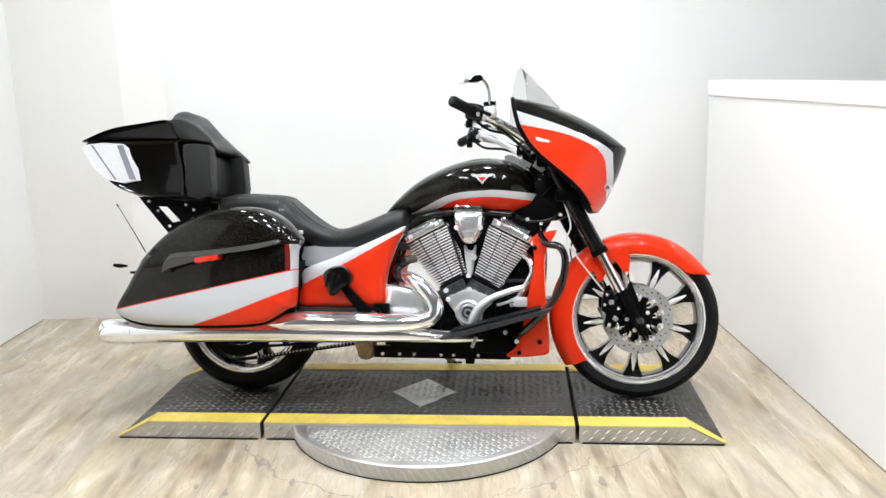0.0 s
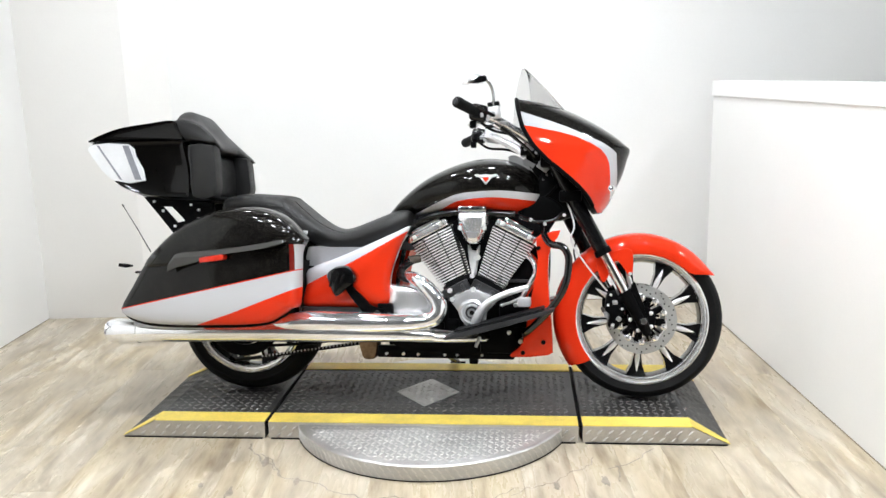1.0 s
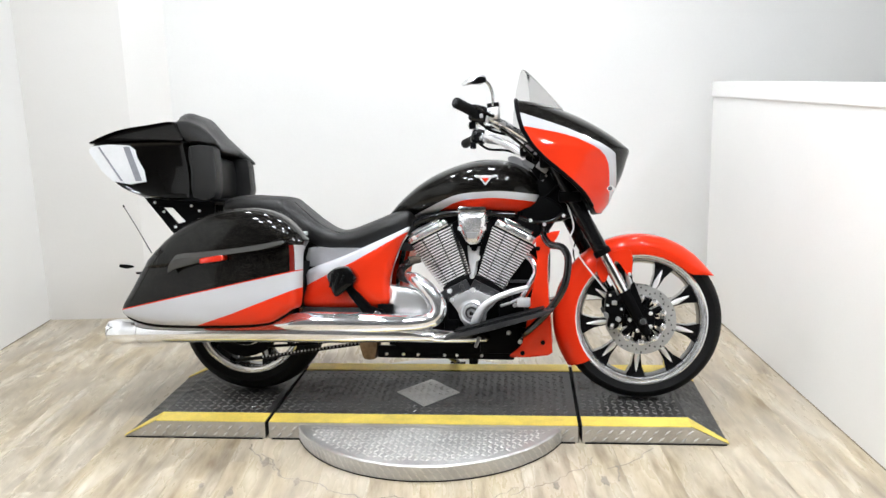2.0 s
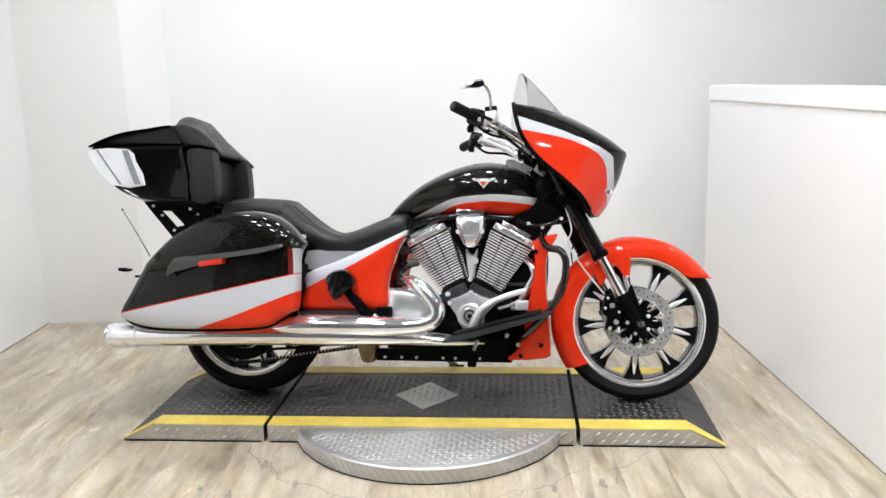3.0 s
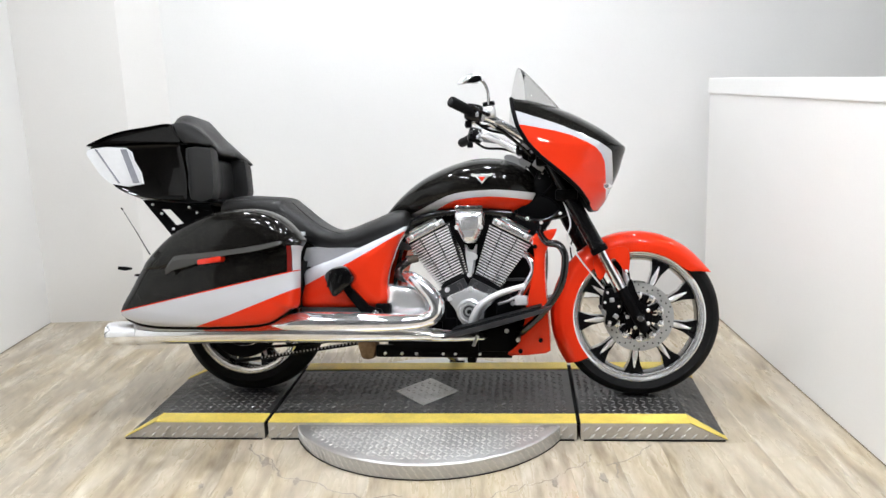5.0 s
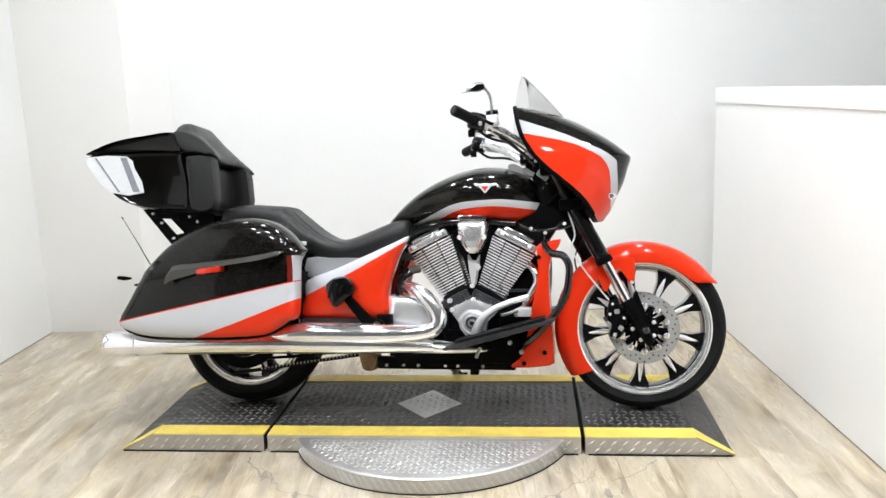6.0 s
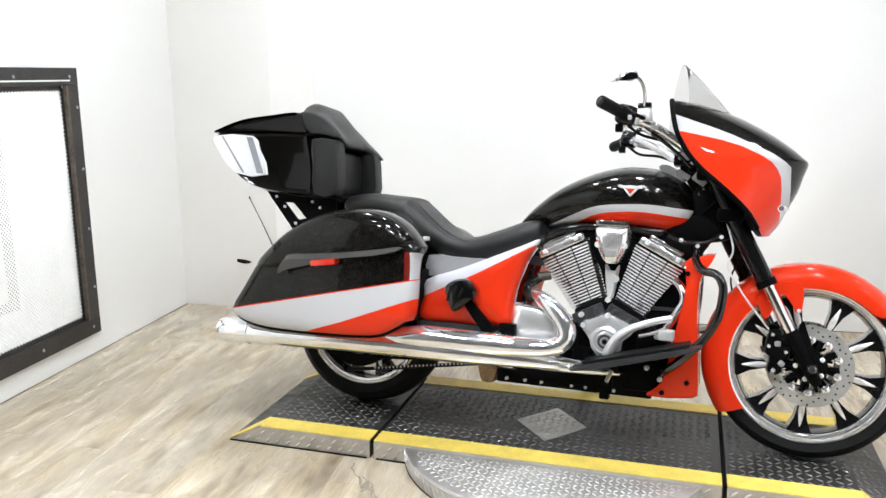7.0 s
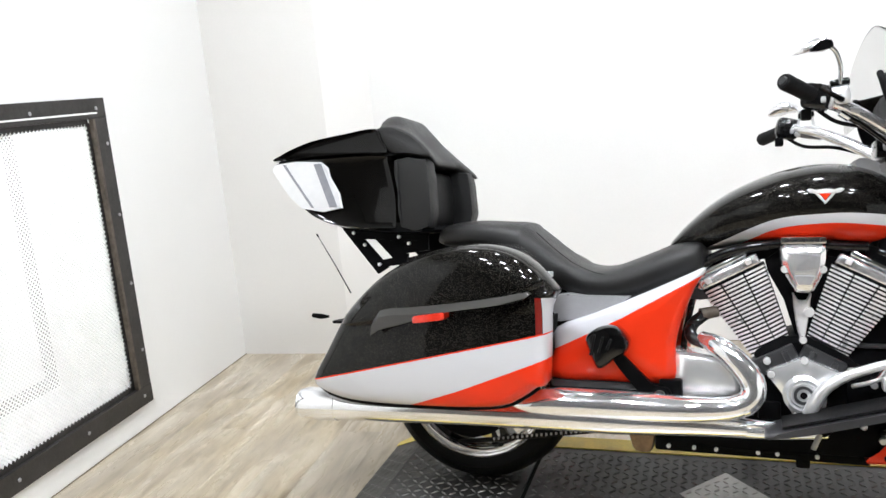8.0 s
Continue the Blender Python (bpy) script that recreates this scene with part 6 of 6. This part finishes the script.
def exhaust(s):
    y = lambda v: s * v
    ex = part("muffler", tubed([(-0.458, y(0.335), 0.276), (-0.43, y(0.335), 0.276), (-0.34, y(0.335), 0.275), (0.0, y(0.325), 0.281), (0.30, y(0.315), 0.282), (0.50, y(0.305), 0.280), (0.66, y(0.285), 0.276), (0.84, y(0.25), 0.266)], [0.047, 0.048, 0.047, 0.044, 0.042, 0.041, 0.034, 0.022], 28, 4, 0.95), M_EXHAUST, bike, "long chrome muffler", sharp=50)
    part("end_cap", tubed([(-0.470, y(0.335), 0.276), (-0.464, y(0.335), 0.276), (-0.440, y(0.335), 0.276), (-0.395, y(0.335), 0.276), (-0.335, y(0.334), 0.276)], [0.036, 0.046, 0.053, 0.053, 0.050], 28, 1, 0.95), M_EXHAUST, ex, "chrome muffler end cap")
    part("bore", tubed([(-0.4715, y(0.335), 0.276), (-0.45, y(0.335), 0.276)], 0.026, 20, 1), M_GAP, ex)
    if s < 0:
        part("heat_shield", tubed([(0.19, -0.325, 0.308), (0.27, -0.325, 0.316), (0.36, -0.318, 0.321), (0.55, -0.308, 0.320), (0.70, -0.298, 0.320), (0.80, -0.28, 0.325), (0.845, -0.27, 0.342)], [0.012, 0.036, 0.046, 0.044, 0.038, 0.033, 0.031], 22, 4, 0.95), M_EXHAUST, ex, "chrome heat shield", sharp=60)
        part("rear_header", tubed([(0.73, -0.20, 0.500), (0.765, -0.235, 0.487), (0.805, -0.255, 0.462), (0.848, -0.262, 0.415), (0.862, -0.265, 0.372), (0.842, -0.27, 0.338), (0.79, -0.275, 0.322)], [0.019, 0.028, 0.031, 0.033, 0.033, 0.032, 0.031], 22, 5), M_EXHAUST, ex, "bent chrome rear exhaust header", sharp=60)
        part("crossover_pipe", tubed([(1.04, -0.19, 0.253), (0.93, -0.22, 0.254), (0.80, -0.25, 0.262), (0.69, -0.275, 0.270), (0.58, -0.29, 0.278)], [0.014, 0.017, 0.021, 0.024, 0.026], 18, 4), M_EXHAUST, ex, "lower chrome exhaust pipe")
        part("upper_pipe", tubed([(0.93, -0.21, 0.268), (0.84, -0.24, 0.278), (0.74, -0.26, 0.296), (0.64, -0.28, 0.305)], [0.012, 0.018, 0.024, 0.028], 18, 4), M_CHROME, ex, "chrome exhaust pipe")
        box_cover = [(0.640, 0.345), (0.648, 0.455), (0.69, 0.462), (0.76, 0.452), (0.80, 0.425), (0.825, 0.385), (0.818, 0.348), (0.74, 0.338)]
        part("gearbox_cover", dome(box_cover, [(1, -0.12), (1, -0.205), (0.96, -0.225), (0.85, -0.238), (0.5, -0.246)], None, 3), M_POLISH, ex, "polished rounded cover")
    return ex


exhaust(-1)
exhaust(1)


def controls():
    for s in (-1, 1):
        y = lambda v: s * v
        tuck, reach = (1.0, 1.0) if s < 0 else (0.62, 0.25)
        fb = part("rider_footboard", dome([(0.895, 0.262), (0.90, 0.276), (0.98, 0.300), (1.15, 0.345), (1.29, 0.382), (1.308, 0.384), (1.285, 0.364), (1.12, 0.315), (0.98, 0.278)], [(0.9, y(0.18)), (1, y(0.19)), (1, y(0.335)), (0.9, y(0.345))], None, 2), M_GREYP, bike, "long dark grey rider footboard")
        part("board_rubber", dome([(0.93, 0.290), (1.10, 0.336), (1.27, 0.381), (1.27, 0.388), (1.10, 0.342), (0.93, 0.296)], [(1, y(0.20)), (1, y(0.33))], None, 1), M_RUBBER, fb)
        part("board_bracket", tubed([(1.05, y(0.14), 0.25), (1.03, y(0.22), 0.262), (1.02, y(0.27), 0.285)], 0.011, 10, 3), M_PLASTIC, fb)
        part("bracket_bolt", tubed([(1.022, y(0.25), 0.268), (1.005, y(0.25), 0.225)], 0.007, 10, 1), M_CAST, fb)
        bar = part("crash_bar", tubed([(1.25 + (px - 1.25) * reach, y(py * tuck), pz) for px, py, pz in ((1.262, 0.12, 0.70), (1.270, 0.18, 0.655), (1.295, 0.23, 0.626), (1.332, 0.26, 0.619), (1.352, 0.27, 0.600), (1.362, 0.275, 0.562), (1.352, 0.275, 0.484), (1.325, 0.265, 0.423), (1.272, 0.25, 0.353), (1.20, 0.20, 0.28), (1.165, 0.13, 0.25))], 0.0142, 16, 5), M_GLOSS, bike, "gloss black tubular engine guard")
        chin = [(1.331, 0.680), (1.306, 0.636), (1.287, 0.587), (1.284, 0.488), (1.292, 0.36), (1.302, 0.225), (1.284, 0.188), (1.140, 0.178), (1.150, 0.195), (1.181, 0.227), (1.199, 0.308), (1.217, 0.416), (1.236, 0.506), (1.243, 0.578), (1.236, 0.650), (1.271, 0.667)]
        sh = part("radiator_shroud", slab(chin, y(0.06), y(0.180), 0.007, 2), M_RED, bike, "orange-red lower front shroud", sharp=60)
        for bx, bz in ((1.265, 0.24), (1.245, 0.61), (1.185, 0.197)):
            part("fastener", disc(bmesh.new(), bx, -0.181 if s < 0 else 0.187, bz, 0.009, 0.006, 14), M_PLASTIC, sh)
    pedal = part("brake_pedal", tubed([(0.990, -0.20, 0.292), (1.005, -0.225, 0.330), (1.03, -0.235, 0.376), (1.075, -0.24, 0.412), (1.14, -0.24, 0.440), (1.205, -0.23, 0.459)], [0.014, 0.018, 0.016, 0.0135, 0.012, 0.010], 14, 4), M_SATIN, bike, "curved satin-silver brake pedal")
    part("pedal_pad", boxed((1.192, -0.235, 0.402), (0.052, 0.05, 0.036), pose(0, 0, 0, 0, 0, 0), 0.007, 2), M_SATIN, pedal, "worn silver pedal pad")
    part("pedal_link", tubed([(1.10, -0.2, 0.385), (1.14, -0.21, 0.398), (1.185, -0.22, 0.42)], 0.006, 10, 2), M_ALU, pedal)
    an = part("antenna", tubed([(-0.515, 0.10, 0.585), (-0.574, 0.10, 0.682), (-0.648, 0.10, 0.796)], [0.0028, 0.002, 0.0016], 8, 1), M_PLASTIC, bike, "thin black whip antenna")
    part("antenna_tip", tubed([(-0.646, 0.10, 0.793), (-0.652, 0.10, 0.802)], 0.0035, 8, 1), M_PLASTIC, an)
    rf = part("rear_fender", dome([(-0.31, 0.34), (-0.33, 0.46), (-0.28, 0.58), (-0.18, 0.68), (0.0, 0.72), (0.20, 0.70), (0.34, 0.62), (0.33, 0.50), (0.20, 0.50), (0.0, 0.645), (-0.20, 0.56), (-0.28, 0.42)], [(0.97, -0.12), (1, -0.10), (1, 0.10), (0.97, 0.12)], None, 3), M_BLKPAINT, bike, "black rear mudguard")
    part("plate_bracket", boxed((-0.41, 0, 0.50), (0.17, 0.16, 0.010), pose(0, 0, 0, 0, 0, 0), 0.003, 2), M_PLASTIC, rf)
    part("rear_signal", tubed([(-0.44, -0.20, 0.533), (-0.47, -0.20, 0.533), (-0.50, -0.20, 0.536)], [0.004, 0.009, 0.007], 12, 2), M_PLASTIC, rf, "small black rear signal")
    return pedal


controls()

# ---- floor pieces ----
floor_planks()
